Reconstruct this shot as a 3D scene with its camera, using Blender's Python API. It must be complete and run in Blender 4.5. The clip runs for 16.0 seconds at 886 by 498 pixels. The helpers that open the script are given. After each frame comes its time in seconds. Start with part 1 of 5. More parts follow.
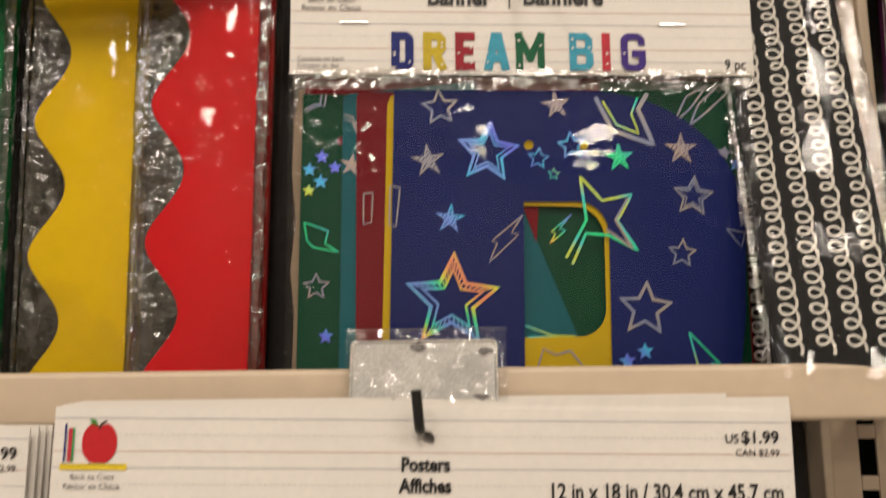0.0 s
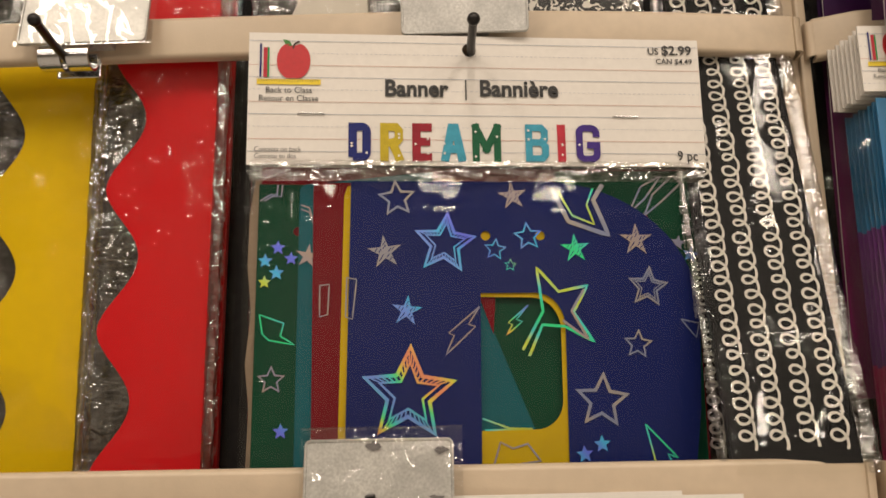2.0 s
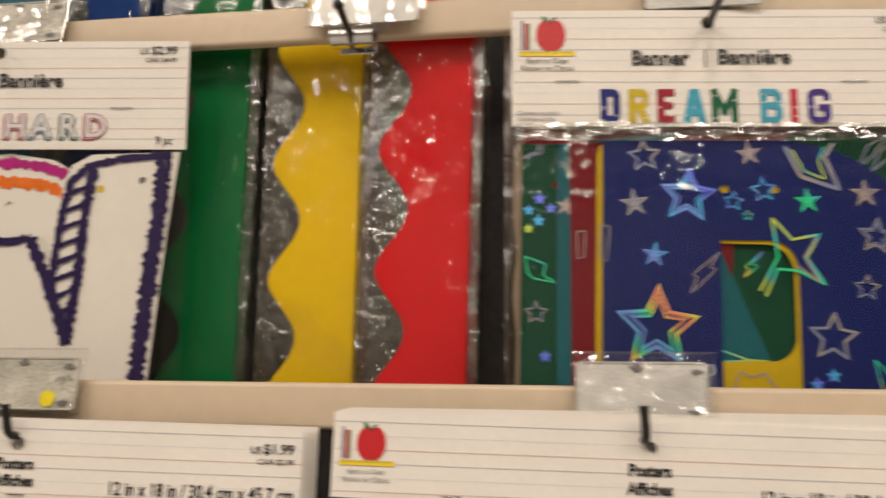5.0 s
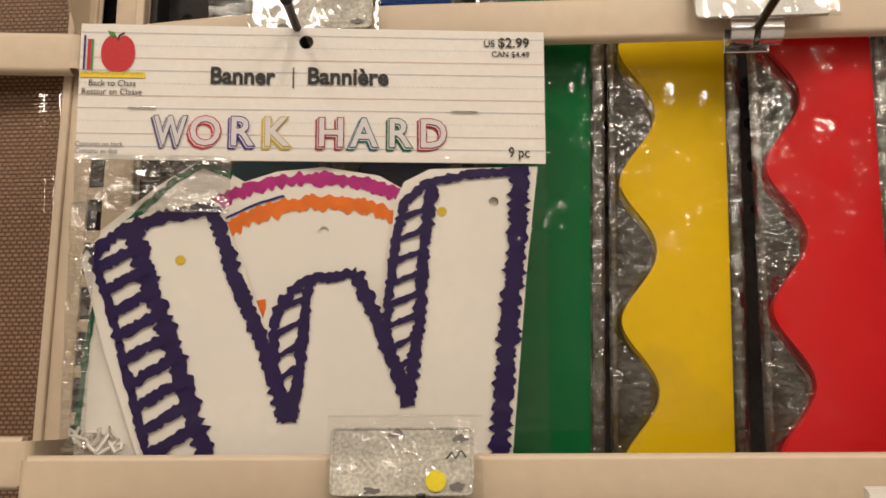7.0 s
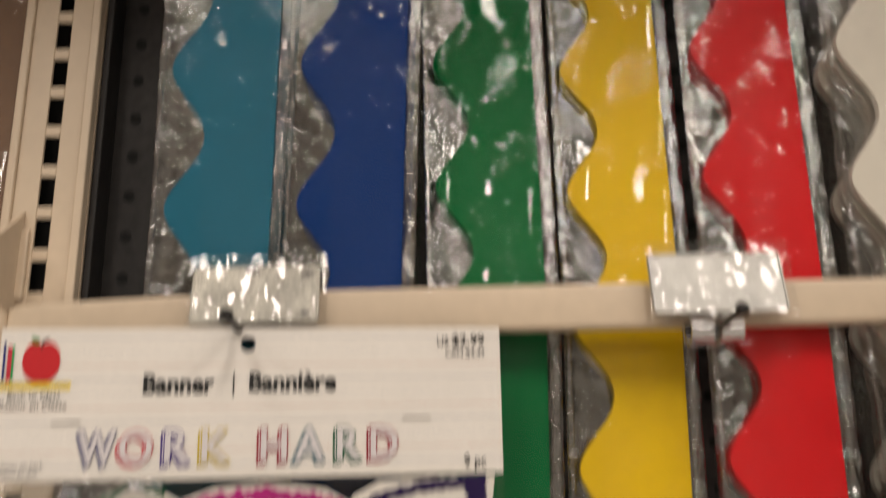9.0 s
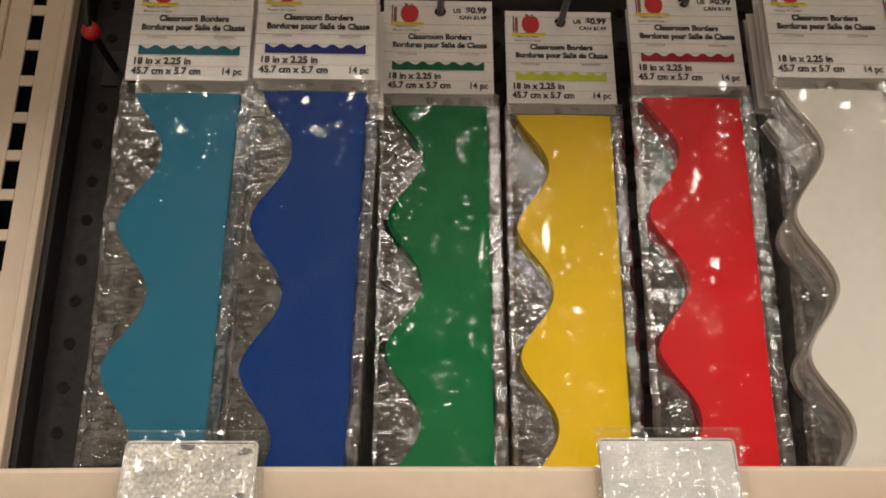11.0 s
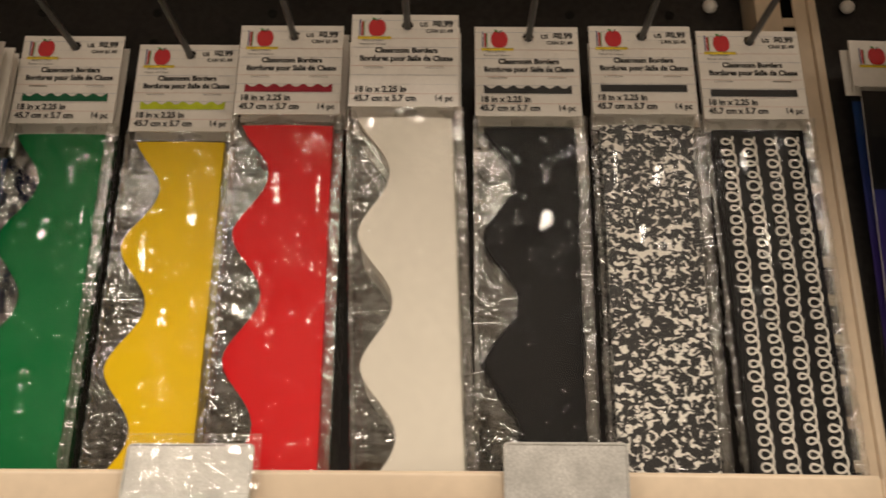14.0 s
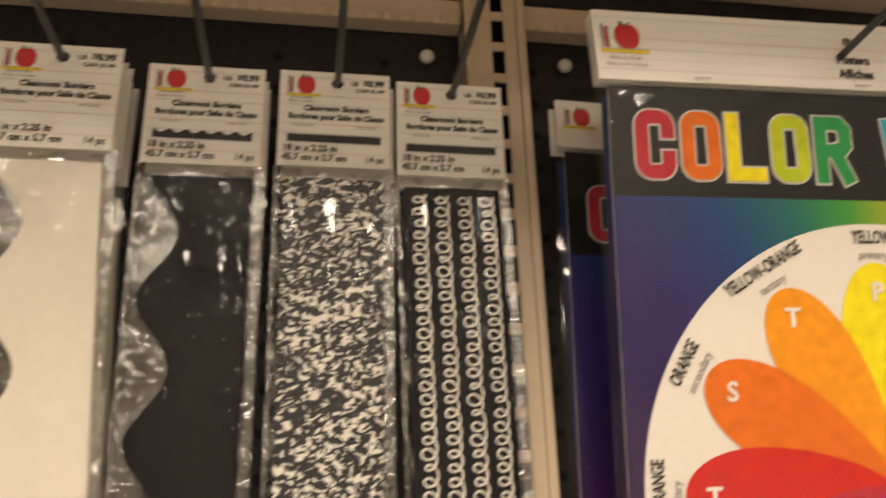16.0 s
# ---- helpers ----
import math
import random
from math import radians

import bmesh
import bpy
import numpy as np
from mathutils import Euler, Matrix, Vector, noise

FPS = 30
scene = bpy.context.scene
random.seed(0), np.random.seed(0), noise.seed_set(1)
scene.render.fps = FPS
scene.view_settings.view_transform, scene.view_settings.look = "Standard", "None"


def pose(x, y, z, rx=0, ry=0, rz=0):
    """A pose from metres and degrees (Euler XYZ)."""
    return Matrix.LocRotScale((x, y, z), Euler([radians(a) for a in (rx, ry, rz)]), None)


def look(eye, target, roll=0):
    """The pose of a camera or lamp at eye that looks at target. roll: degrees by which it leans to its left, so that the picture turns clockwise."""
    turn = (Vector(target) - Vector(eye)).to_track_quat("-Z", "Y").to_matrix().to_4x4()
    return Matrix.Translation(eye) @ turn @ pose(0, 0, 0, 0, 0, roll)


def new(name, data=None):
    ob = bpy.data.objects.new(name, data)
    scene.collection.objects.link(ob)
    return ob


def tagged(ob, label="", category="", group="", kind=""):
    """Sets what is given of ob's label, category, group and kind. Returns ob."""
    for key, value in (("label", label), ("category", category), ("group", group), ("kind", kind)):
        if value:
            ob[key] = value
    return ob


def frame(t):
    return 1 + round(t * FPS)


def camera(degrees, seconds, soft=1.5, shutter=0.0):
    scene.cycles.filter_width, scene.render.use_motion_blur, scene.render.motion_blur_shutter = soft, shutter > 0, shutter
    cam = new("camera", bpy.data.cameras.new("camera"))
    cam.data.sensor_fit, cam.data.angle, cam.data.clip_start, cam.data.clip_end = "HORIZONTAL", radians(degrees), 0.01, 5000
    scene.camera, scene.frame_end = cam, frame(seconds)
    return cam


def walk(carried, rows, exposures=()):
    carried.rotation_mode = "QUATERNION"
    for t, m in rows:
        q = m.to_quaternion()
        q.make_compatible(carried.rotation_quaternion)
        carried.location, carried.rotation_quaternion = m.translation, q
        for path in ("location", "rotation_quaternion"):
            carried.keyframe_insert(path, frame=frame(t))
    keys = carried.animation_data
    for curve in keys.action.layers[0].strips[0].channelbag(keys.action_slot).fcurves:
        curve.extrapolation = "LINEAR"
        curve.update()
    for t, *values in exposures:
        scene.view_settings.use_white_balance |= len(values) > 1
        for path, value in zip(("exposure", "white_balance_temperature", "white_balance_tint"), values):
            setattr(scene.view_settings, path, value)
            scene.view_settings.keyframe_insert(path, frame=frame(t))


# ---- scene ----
cam = camera(55.61, 16.0, soft=1.6, shutter=0.5)
# seconds, x, y, z, yaw (left +), pitch (up +), lean (as look's roll)
ROWS = [
    (0, 0.0314, 0.0101, 1.2614, 3.63, 9.08, -0.65),
    (0.5, 0.0383, 0.0121, 1.2823, 2.53, 11.20, -0.80),
    (1, 0.0388, 0.0134, 1.2892, 1.97, 11.98, -0.90),
    (1.5, 0.0392, 0.0112, 1.2891, 1.62, 12.01, -1.01),
    (2, 0.0373, 0.0063, 1.2876, 1.37, 11.53, -1.10),
    (2.5, 0.0335, -0.0015, 1.2867, 1.28, 10.81, -1.08),
    (3, 0.0319, -0.0136, 1.2855, 1.32, 10.50, -1.02),
    (3.5, 0.0302, -0.0306, 1.2830, 1.66, 10.29, -0.82),
    (4, 0.0255, -0.0455, 1.2729, 3.11, 9.99, -0.45),
    (4.5, 0.0008, -0.0597, 1.2614, 5.75, 9.77, 0.11),
    (5, -0.0361, -0.0564, 1.2611, 8.66, 10.04, 0.83),
    (5.2, -0.0601, -0.0518, 1.2655, 10.11, 10.00, 1.09),
    (7.3, -0.3087, 0.0057, 1.2852, 1.78, 11.76, -0.70),
    (7.5, -0.3073, 0.0057, 1.2840, 1.35, 12.36, -0.90),
    (8, -0.3039, 0.0040, 1.2839, -0.23, 14.90, -1.47),
    (8.5, -0.3049, -0.0003, 1.2953, -1.03, 16.18, -2.01),
    (9, -0.3000, -0.0005, 1.4010, -0.92, 16.00, -1.49),
    (9.2, -0.3035, 0.0020, 1.4415, -1.62, 16.95, -1.18),
    (11.3, -0.2698, -0.0123, 1.4731, -1.84, 18.48, -0.14),
    (11.5, -0.2616, -0.0156, 1.4742, -2.03, 18.58, -0.35),
    (12, -0.2274, -0.0281, 1.4746, -2.87, 18.74, -0.60),
    (12.5, -0.1863, -0.0346, 1.4784, -2.84, 18.58, -0.41),
    (13, -0.1284, -0.0292, 1.4696, -1.16, 19.47, 0.10),
    (13.5, -0.0759, -0.0357, 1.4685, 0.06, 19.28, 0.31),
    (14, -0.0235, -0.0474, 1.4673, 0.04, 18.86, 0.30),
    (14.5, 0.0052, -0.0457, 1.4620, -1.02, 19.51, 0.03),
    (15, 0.0327, -0.0451, 1.4710, -2.07, 19.17, -0.04),
    (15.5, 0.0629, -0.0322, 1.4754, -4.81, 19.88, -0.67),
    (16, 0.0921, -0.0188, 1.4948, -9.52, 21.23, -1.69),
]


def view(x, y, z, yaw, pitch, lean):
    ya, pi = radians(yaw), radians(pitch)
    way = Vector((-math.sin(ya) * math.cos(pi), math.cos(ya) * math.cos(pi), math.sin(pi)))
    eye = Vector((x, y, z))
    return look(eye, eye + way, lean)


# seconds, stops, white balance
LIGHT = [
    (0.0, -0.38, 6250, 10), (0.6, -0.47, 6300, 10), (2.5, -0.47, 6480, 10), (3.5, -0.42, 6450, 10), (5.0, -0.38, 6250, 10), (7.5, -0.38, 6350, 10),
    (8.5, -0.39, 6320, 10), (9.2, -0.42, 5950, 10), (11.3, -0.18, 5980, 10), (12.5, -0.16, 6420, 10), (15.0, -0.05, 6500, 10), (15.5, 0.0, 6600, 10), (16.0, 0.1, 6850, 10)]
walk(cam, [(r[0], view(*r[1:])) for r in ROWS], LIGHT)

# ---- light ----
world = bpy.data.worlds.new("store_air")
scene.world = world
world.use_nodes = True
world.node_tree.nodes["Background"].inputs[0].default_value = (1.0, 0.9, 0.78, 1)
world.node_tree.nodes["Background"].inputs[1].default_value = 0.05
WARM = (1.0, 0.85, 0.70)


def troffer_lamp(x, y, watts, wide=0.32, deep=1.2):
    data = bpy.data.lights.new("troffer_light", "AREA")
    data.shape, data.size, data.size_y, data.energy, data.color = "RECTANGLE", wide, deep, watts, WARM
    ob = new("troffer_light", data)
    ob.matrix_world = Matrix.Translation((x, y, 3.28))
    return ob


for lx in (-2.5, -1.2, 0.1, 1.4, 2.7):
    troffer_lamp(lx, -1.6, 39)
    troffer_lamp(lx, -4.3, 19, 0.20, 0.70)
    troffer_lamp(lx, -6.9, 21, 0.20, 0.70)


# ---- materials ----
def material(name, colour, rough=0.5, metal=0.0, vary=0.12, scale=30.0, bump=0.0, bump_scale=400.0, spec=0.5, coat=0.0):
    """A principled surface with broad and fine colour variation and fine relief, in metres."""
    m = bpy.data.materials.new(name)
    m.use_nodes = True
    nt = m.node_tree
    b = nt.nodes["Principled BSDF"]
    b.inputs["Roughness"].default_value, b.inputs["Metallic"].default_value = rough, metal
    b.inputs["Specular IOR Level"].default_value, b.inputs["Coat Weight"].default_value = spec, coat
    co = nt.nodes.new("ShaderNodeTexCoord")
    big, fine, mix = nt.nodes.new("ShaderNodeTexNoise"), nt.nodes.new("ShaderNodeTexNoise"), nt.nodes.new("ShaderNodeMix")
    big.inputs["Scale"].default_value, fine.inputs["Scale"].default_value = scale, scale * 14
    fine.inputs["Detail"].default_value = 4
    add = nt.nodes.new("ShaderNodeMath")
    add.operation = "MULTIPLY"
    for n in (big, fine):
        nt.links.new(co.outputs["Object"], n.inputs["Vector"])
    nt.links.new(big.outputs[0], add.inputs[0])
    nt.links.new(fine.outputs[0], add.inputs[1])
    mix.data_type = "RGBA"
    gain = nt.nodes.new("ShaderNodeMapRange")
    gain.inputs[1].default_value, gain.inputs[2].default_value = 0.1, 0.42
    nt.links.new(add.outputs[0], gain.inputs[0])
    nt.links.new(gain.outputs[0], mix.inputs["Factor"])
    mix.inputs["A"].default_value = (*[c * (1 - vary) for c in colour], 1)
    mix.inputs["B"].default_value = (*[min(1, c * (1 + vary)) for c in colour], 1)
    nt.links.new(mix.outputs["Result"], b.inputs["Base Color"])
    if bump:
        bn, bu = nt.nodes.new("ShaderNodeTexNoise"), nt.nodes.new("ShaderNodeBump")
        bn.inputs["Scale"].default_value, bn.inputs["Detail"].default_value = bump_scale, 3
        bu.inputs["Strength"].default_value, bu.inputs["Distance"].default_value = bump, 0.001
        nt.links.new(co.outputs["Object"], bn.inputs["Vector"])
        nt.links.new(bn.outputs[0], bu.inputs["Height"])
        nt.links.new(bu.outputs[0], b.inputs["Normal"])
    return m


def film_material(name, gloss=0.8, floor=0.05, rough=0.02, bump=0.10, scale=210.0, tint=0.985, ripple=0.0):
    """Clear packing film: see-through, sharp gloss, faint unevenness and patches of fine cross ripples."""
    m = bpy.data.materials.new(name)
    m.use_nodes = True
    nt = m.node_tree
    nt.nodes.clear()

    def node(kind, **values):
        n = nt.nodes.new("ShaderNode" + kind)
        for key, value in values.items():
            n.inputs[key].default_value = value
        return n

    def sums(operation, a, b, c=None):
        n = nt.nodes.new("ShaderNodeMath")
        n.operation = operation
        for k, v in enumerate((a, b, c)):
            if isinstance(v, (int, float)):
                n.inputs[k].default_value = v
            elif v is not None:
                nt.links.new(v, n.inputs[k])
        return n.outputs[0]

    out, mix = node("OutputMaterial"), node("MixShader")
    clear, shine = node("BsdfTransparent", Color=(tint, tint, tint * 0.99, 1)), node("BsdfGlossy", Roughness=rough)
    facing = node("LayerWeight", Blend=0.5)
    co = node("TexCoord")
    wide, tall = node("Mapping", Scale=(0.6, 1.0, 1.5)), node("Mapping", Scale=(0.28, 1.0, 1.0))
    fine = node("TexNoise", Scale=scale, Distortion=0.9, Detail=2.0)
    broad = node("TexNoise", Scale=scale * 0.3)
    lines, patch = node("TexNoise", Scale=420.0, Detail=0.0), node("TexNoise", Scale=38.0, Detail=1.0)
    for a, b in ((co.outputs["Object"], wide.inputs[0]), (co.outputs["Object"], tall.inputs[0]), (wide.outputs[0], fine.inputs["Vector"]),
                 (wide.outputs[0], broad.inputs["Vector"]), (tall.outputs[0], lines.inputs["Vector"]), (co.outputs["Object"], patch.inputs["Vector"])):
        nt.links.new(a, b)
    height = sums("MULTIPLY", fine.outputs[0], broad.outputs[0])
    if ripple:
        where = node("MapRange")
        where.inputs[1].default_value, where.inputs[2].default_value = 0.50, 0.62
        nt.links.new(patch.outputs[0], where.inputs[0])
        height = sums("MULTIPLY_ADD", sums("MULTIPLY", lines.outputs[0], where.outputs[0]), ripple, height)
    relief = node("Bump", Strength=bump, Distance=0.004)
    nt.links.new(height, relief.inputs["Height"])
    for n in (shine, facing):
        nt.links.new(relief.outputs[0], n.inputs["Normal"])
    nt.links.new(sums("MULTIPLY_ADD", sums("POWER", facing.outputs["Facing"], 4.0), gloss, floor), mix.inputs[0])
    nt.links.new(clear.outputs[0], mix.inputs[1])
    nt.links.new(shine.outputs[0], mix.inputs[2])
    nt.links.new(mix.outputs[0], out.inputs[0])
    return m


FILM = film_material("clear_film", bump=0.10, scale=30.0, floor=0.040, rough=0.025, ripple=4.5)
FILM_FLAT = film_material("smooth_film", bump=0.10, scale=45.0, floor=0.035, rough=0.025)
FILM_CRUMPLE = film_material("crumpled_film", bump=0.7, scale=115.0, gloss=0.7, floor=0.27, rough=0.03, tint=0.95)
SLEEVE = film_material("label_sleeve", bump=0.10, scale=90.0, gloss=0.9, floor=0.10, rough=0.04)
CARD = material("white_card", (0.80, 0.765, 0.71), 0.38, vary=0.04, scale=20, bump=0.05)
CARD_EDGE = material("card_edges", (0.62, 0.56, 0.48), 0.7, vary=0.1)
INK = material("black_ink", (0.012, 0.012, 0.012), 0.45)
GREY_INK = material("grey_ink", (0.16, 0.15, 0.15), 0.5)
LINE_RED = material("pink_rule", (0.62, 0.40, 0.34), 0.5)
LINE_BLUE = material("blue_rule", (0.42, 0.44, 0.50), 0.5)
APPLE = material("apple_red", (0.52, 0.012, 0.018), 0.4, vary=0.08)
LEAF = material("leaf_green", (0.05, 0.22, 0.03), 0.45)
BROWN = material("stem_brown", (0.05, 0.02, 0.012), 0.5)
RULER = material("ruler_yellow", (0.80, 0.60, 0.02), 0.45)
INK_COLOURS = {k: material(k + "_ink", c, 0.45, vary=0.18, scale=160, spec=0.2) for k, c in {
    "navy": (0.016, 0.024, 0.16), "gold": (0.55, 0.42, 0.03), "crimson": (0.30, 0.02, 0.035), "sky": (0.06, 0.34, 0.48),
    "forest": (0.012, 0.11, 0.05), "slate": (0.10, 0.10, 0.20), "violet": (0.06, 0.03, 0.22), "rose": (0.50, 0.04, 0.06), "teal": (0.018, 0.115, 0.15),
    "lime": (0.50, 0.58, 0.03), "orange": (0.75, 0.17, 0.02), "amber": (0.85, 0.32, 0.02), "lemon": (0.86, 0.72, 0.02),
    "grass": (0.03, 0.30, 0.09), "scarlet": (0.62, 0.03, 0.02), "magenta": (0.42, 0.02, 0.20), "cyan": (0.05, 0.42, 0.60)}.items()}
STRIP = {k: material(k + "_border_paper", c, 0.5, vary=0.05, scale=12, spec=0.10) for k, c in {
    "teal": (0.022, 0.15, 0.235), "blue": (0.004, 0.038, 0.185), "green": (0.003, 0.135, 0.036), "yellow": (0.76, 0.51, 0.004),
    "red": (0.60, 0.012, 0.016), "white": (0.74, 0.70, 0.62), "black": (0.008, 0.008, 0.009)}.items()}
CREAM = material("cream_powder_coat", (0.60, 0.49, 0.36), 0.38, vary=0.06, scale=9, bump=0.06, bump_scale=900)
PANEL = material("charcoal_panel", (0.026, 0.024, 0.023), 0.5, vary=0.35, scale=14, bump=0.2, bump_scale=350, spec=0.2)
# near-black that paints shade into holes and column hollow; the moulded rings share it
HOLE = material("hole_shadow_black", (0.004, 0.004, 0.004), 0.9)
STEEL = material("galvanised_steel", (0.54, 0.535, 0.51), 0.36, 0.35, vary=0.25, scale=60, bump=0.12, bump_scale=300)
ZINC = material("bright_zinc", (0.66, 0.66, 0.66), 0.18, 1.0, vary=0.1, scale=80)
ROD = material("black_oxide_rod", (0.03, 0.028, 0.027), 0.35, 0.6)
ROD_GREY = material("grey_steel_rod", (0.10, 0.10, 0.10), 0.35, 0.8)
PEG = material("white_plastic_peg", (0.78, 0.76, 0.72), 0.35)
RED_CAP = material("red_plastic_cap", (0.45, 0.01, 0.01), 0.4)
DUST_PAPER = material("smudged_label_paper", (0.56, 0.54, 0.48), 0.5, vary=0.5, scale=45)


def speckle_material():
    m = material("marbled_composition_print", (0.02, 0.02, 0.02), 0.4)
    nt = m.node_tree
    b = nt.nodes["Principled BSDF"]
    co, n, ramp, mp = (nt.nodes.new(k) for k in ("ShaderNodeTexCoord", "ShaderNodeTexNoise", "ShaderNodeValToRGB", "ShaderNodeMapping"))
    n.inputs["Scale"].default_value, n.inputs["Detail"].default_value, n.inputs["Distortion"].default_value = 265.0, 0.8, 1.0
    ramp.color_ramp.interpolation = "CONSTANT"
    ramp.color_ramp.elements[0].color, ramp.color_ramp.elements[1].color = (0.012, 0.012, 0.013, 1), (0.74, 0.71, 0.65, 1)
    ramp.color_ramp.elements[1].position = 0.56
    mp.inputs["Rotation"].default_value = (0, 0.5, 0)
    mp.inputs["Scale"].default_value = (0.95, 1.0, 1.15)
    nt.links.new(co.outputs["Object"], mp.inputs[0])
    nt.links.new(mp.outputs[0], n.inputs["Vector"])
    nt.links.new(n.outputs[0], ramp.inputs[0])
    nt.links.new(ramp.outputs[0], b.inputs["Base Color"])
    return m


def foil_material(name, stops, scale=14.0):
    """Holographic foil: a metallic rainbow that shifts along the sheet."""
    m = material(name, (0.5, 0.5, 0.5), 0.25, 0.25)
    nt = m.node_tree
    b = nt.nodes["Principled BSDF"]
    co, n, ramp, geo = (nt.nodes.new(k) for k in ("ShaderNodeTexCoord", "ShaderNodeTexWave", "ShaderNodeValToRGB", "ShaderNodeNewGeometry"))
    n.inputs["Scale"].default_value, n.inputs["Distortion"].default_value = scale, 2.5
    n.bands_direction = "DIAGONAL"
    els = ramp.color_ramp.elements
    while len(els) < len(stops):
        els.new(0.5)
    for i, c in enumerate(stops):
        els[i].position, els[i].color = i / (len(stops) - 1), (*c, 1)
    nt.links.new(co.outputs["Object"], n.inputs["Vector"])
    nt.links.new(n.outputs["Fac"], ramp.inputs[0])
    nt.links.new(ramp.outputs[0], b.inputs["Base Color"])
    return m


FOIL_BLUE = foil_material("blue_foil", [(0.16, 0.2, 0.95), (0.08, 0.55, 0.95), (0.2, 0.35, 0.95)])
FOIL_GREEN = foil_material("green_foil", [(0.05, 0.85, 0.35), (0.1, 0.75, 0.8), (0.65, 0.8, 0.1)])
FOIL_RAINBOW = foil_material("rainbow_foil", [(0.2, 0.35, 0.9), (0.1, 0.75, 0.75), (0.15, 0.9, 0.3), (0.85, 0.8, 0.1), (0.9, 0.35, 0.2)], 11.0)
FOIL_ROSE = foil_material("rose_foil", [(0.40, 0.34, 0.36), (0.46, 0.37, 0.32), (0.32, 0.33, 0.46)])
FOIL_DULL = foil_material("silver_foil", [(0.34, 0.34, 0.40), (0.42, 0.38, 0.36), (0.26, 0.30, 0.46)])
GOLD_HOLE = material("yellow_card_seen_through", (0.62, 0.44, 0.02), 0.45)
PRINT = {k: material(k + "_letter_card", c, 0.4, vary=0.07, scale=25, spec=0.12) for k, c in {
    "royal": (0.010, 0.018, 0.115), "dark_green": (0.006, 0.055, 0.028), "teal": (0.012, 0.105, 0.13), "maroon": (0.155, 0.008, 0.014), "yellow": (0.55, 0.38, 0.01)}.items()}
PURPLE = material("purple_brush_ink", (0.020, 0.009, 0.068), 0.5, vary=0.2, scale=90, spec=0.2)


# ---- helpers for building ----
def part(name, bm, mat, parent=None, label=""):
    """Links a bmesh as one mesh object under its thing."""
    me = bpy.data.meshes.new(name)
    if "sleeve" not in name:
        bmesh.ops.recalc_face_normals(bm, faces=bm.faces)
        for e in bm.edges:
            e.smooth = len(e.link_faces) != 2 or e.calc_face_angle(0.0) < 0.7
    bm.to_mesh(me)
    bm.free()
    return part_mesh(name, me, mat, parent, label)


def part_mesh(name, me, mat, parent=None, label="", at=None):
    if mat and not me.materials:
        me.materials.append(mat)
    ob = new(name, me)
    if parent:
        ob.parent = parent
    if at is not None:
        ob.matrix_basis = at
    return tagged(ob, label)


def thing(name, label, category, m=None, group="", kind=""):
    ob = new(name)
    ob.empty_display_size = 0.02
    if m is not None:
        ob.matrix_basis = m
    return tagged(ob, label, category, group, kind)


def box(bm, x0, x1, y0, y1, z0, z1, bevel=0.0, seg=2):
    vs = [bm.verts.new((x, y, z)) for x in (x0, x1) for y in (y0, y1) for z in (z0, z1)]
    fs = [bm.faces.new([vs[i] for i in q]) for q in ((0, 1, 3, 2), (4, 6, 7, 5), (0, 4, 5, 1), (2, 3, 7, 6), (0, 2, 6, 4), (1, 5, 7, 3))]
    if bevel:
        es = list({e for f in fs for e in f.edges})
        bmesh.ops.bevel(bm, geom=es, offset=bevel, segments=seg, affect="EDGES", profile=0.5)
    return bm


def boxed(x0, x1, y0, y1, z0, z1, bevel=0.0, seg=2):
    return box(bmesh.new(), x0, x1, y0, y1, z0, z1, bevel, seg)


def slab(pts, y0, y1, bm=None, holes=()):
    """A flat piece cut to the outline pts (x, z), from y0 (front) to y1, with holes cut through."""
    bm = bm or bmesh.new()
    loops = []
    for ring in (pts, *holes):
        vs = [bm.verts.new((x, y0, z)) for x, z in ring]
        loops.append([bm.edges.new((vs[i], vs[(i + 1) % len(vs)])) for i in range(len(vs))])
    geo = bmesh.ops.triangle_fill(bm, edges=[e for r in loops for e in r], use_beauty=True)
    faces = [g for g in geo["geom"] if isinstance(g, bmesh.types.BMFace)]
    if abs(y1 - y0) > 1e-7:
        ex = bmesh.ops.extrude_face_region(bm, geom=faces)
        bmesh.ops.translate(bm, verts=[g for g in ex["geom"] if isinstance(g, bmesh.types.BMVert)], vec=(0, y1 - y0, 0))
    return bm


def disc_pts(x, z, r, n=24, rz=None):
    return [(x + r * math.cos(2 * math.pi * i / n), z + (rz or r) * math.sin(2 * math.pi * i / n)) for i in range(n)]


def star_pts(x, z, r, inner=0.45, turn=0.0):
    return [(x + r * (1 if i % 2 == 0 else inner) * math.sin(turn + math.pi * i / 5), z + r * (1 if i % 2 == 0 else inner) * math.cos(turn + math.pi * i / 5)) for i in range(10)]


def round_rect(x0, x1, z0, z1, r, n=5):
    out = []
    for cx, cz, a in ((x1 - r, z1 - r, 0), (x0 + r, z1 - r, 90), (x0 + r, z0 + r, 180), (x1 - r, z0 + r, 270)):
        out += [(cx + r * math.cos(radians(a + 90 * i / n)), cz + r * math.sin(radians(a + 90 * i / n))) for i in range(n + 1)]
    return out


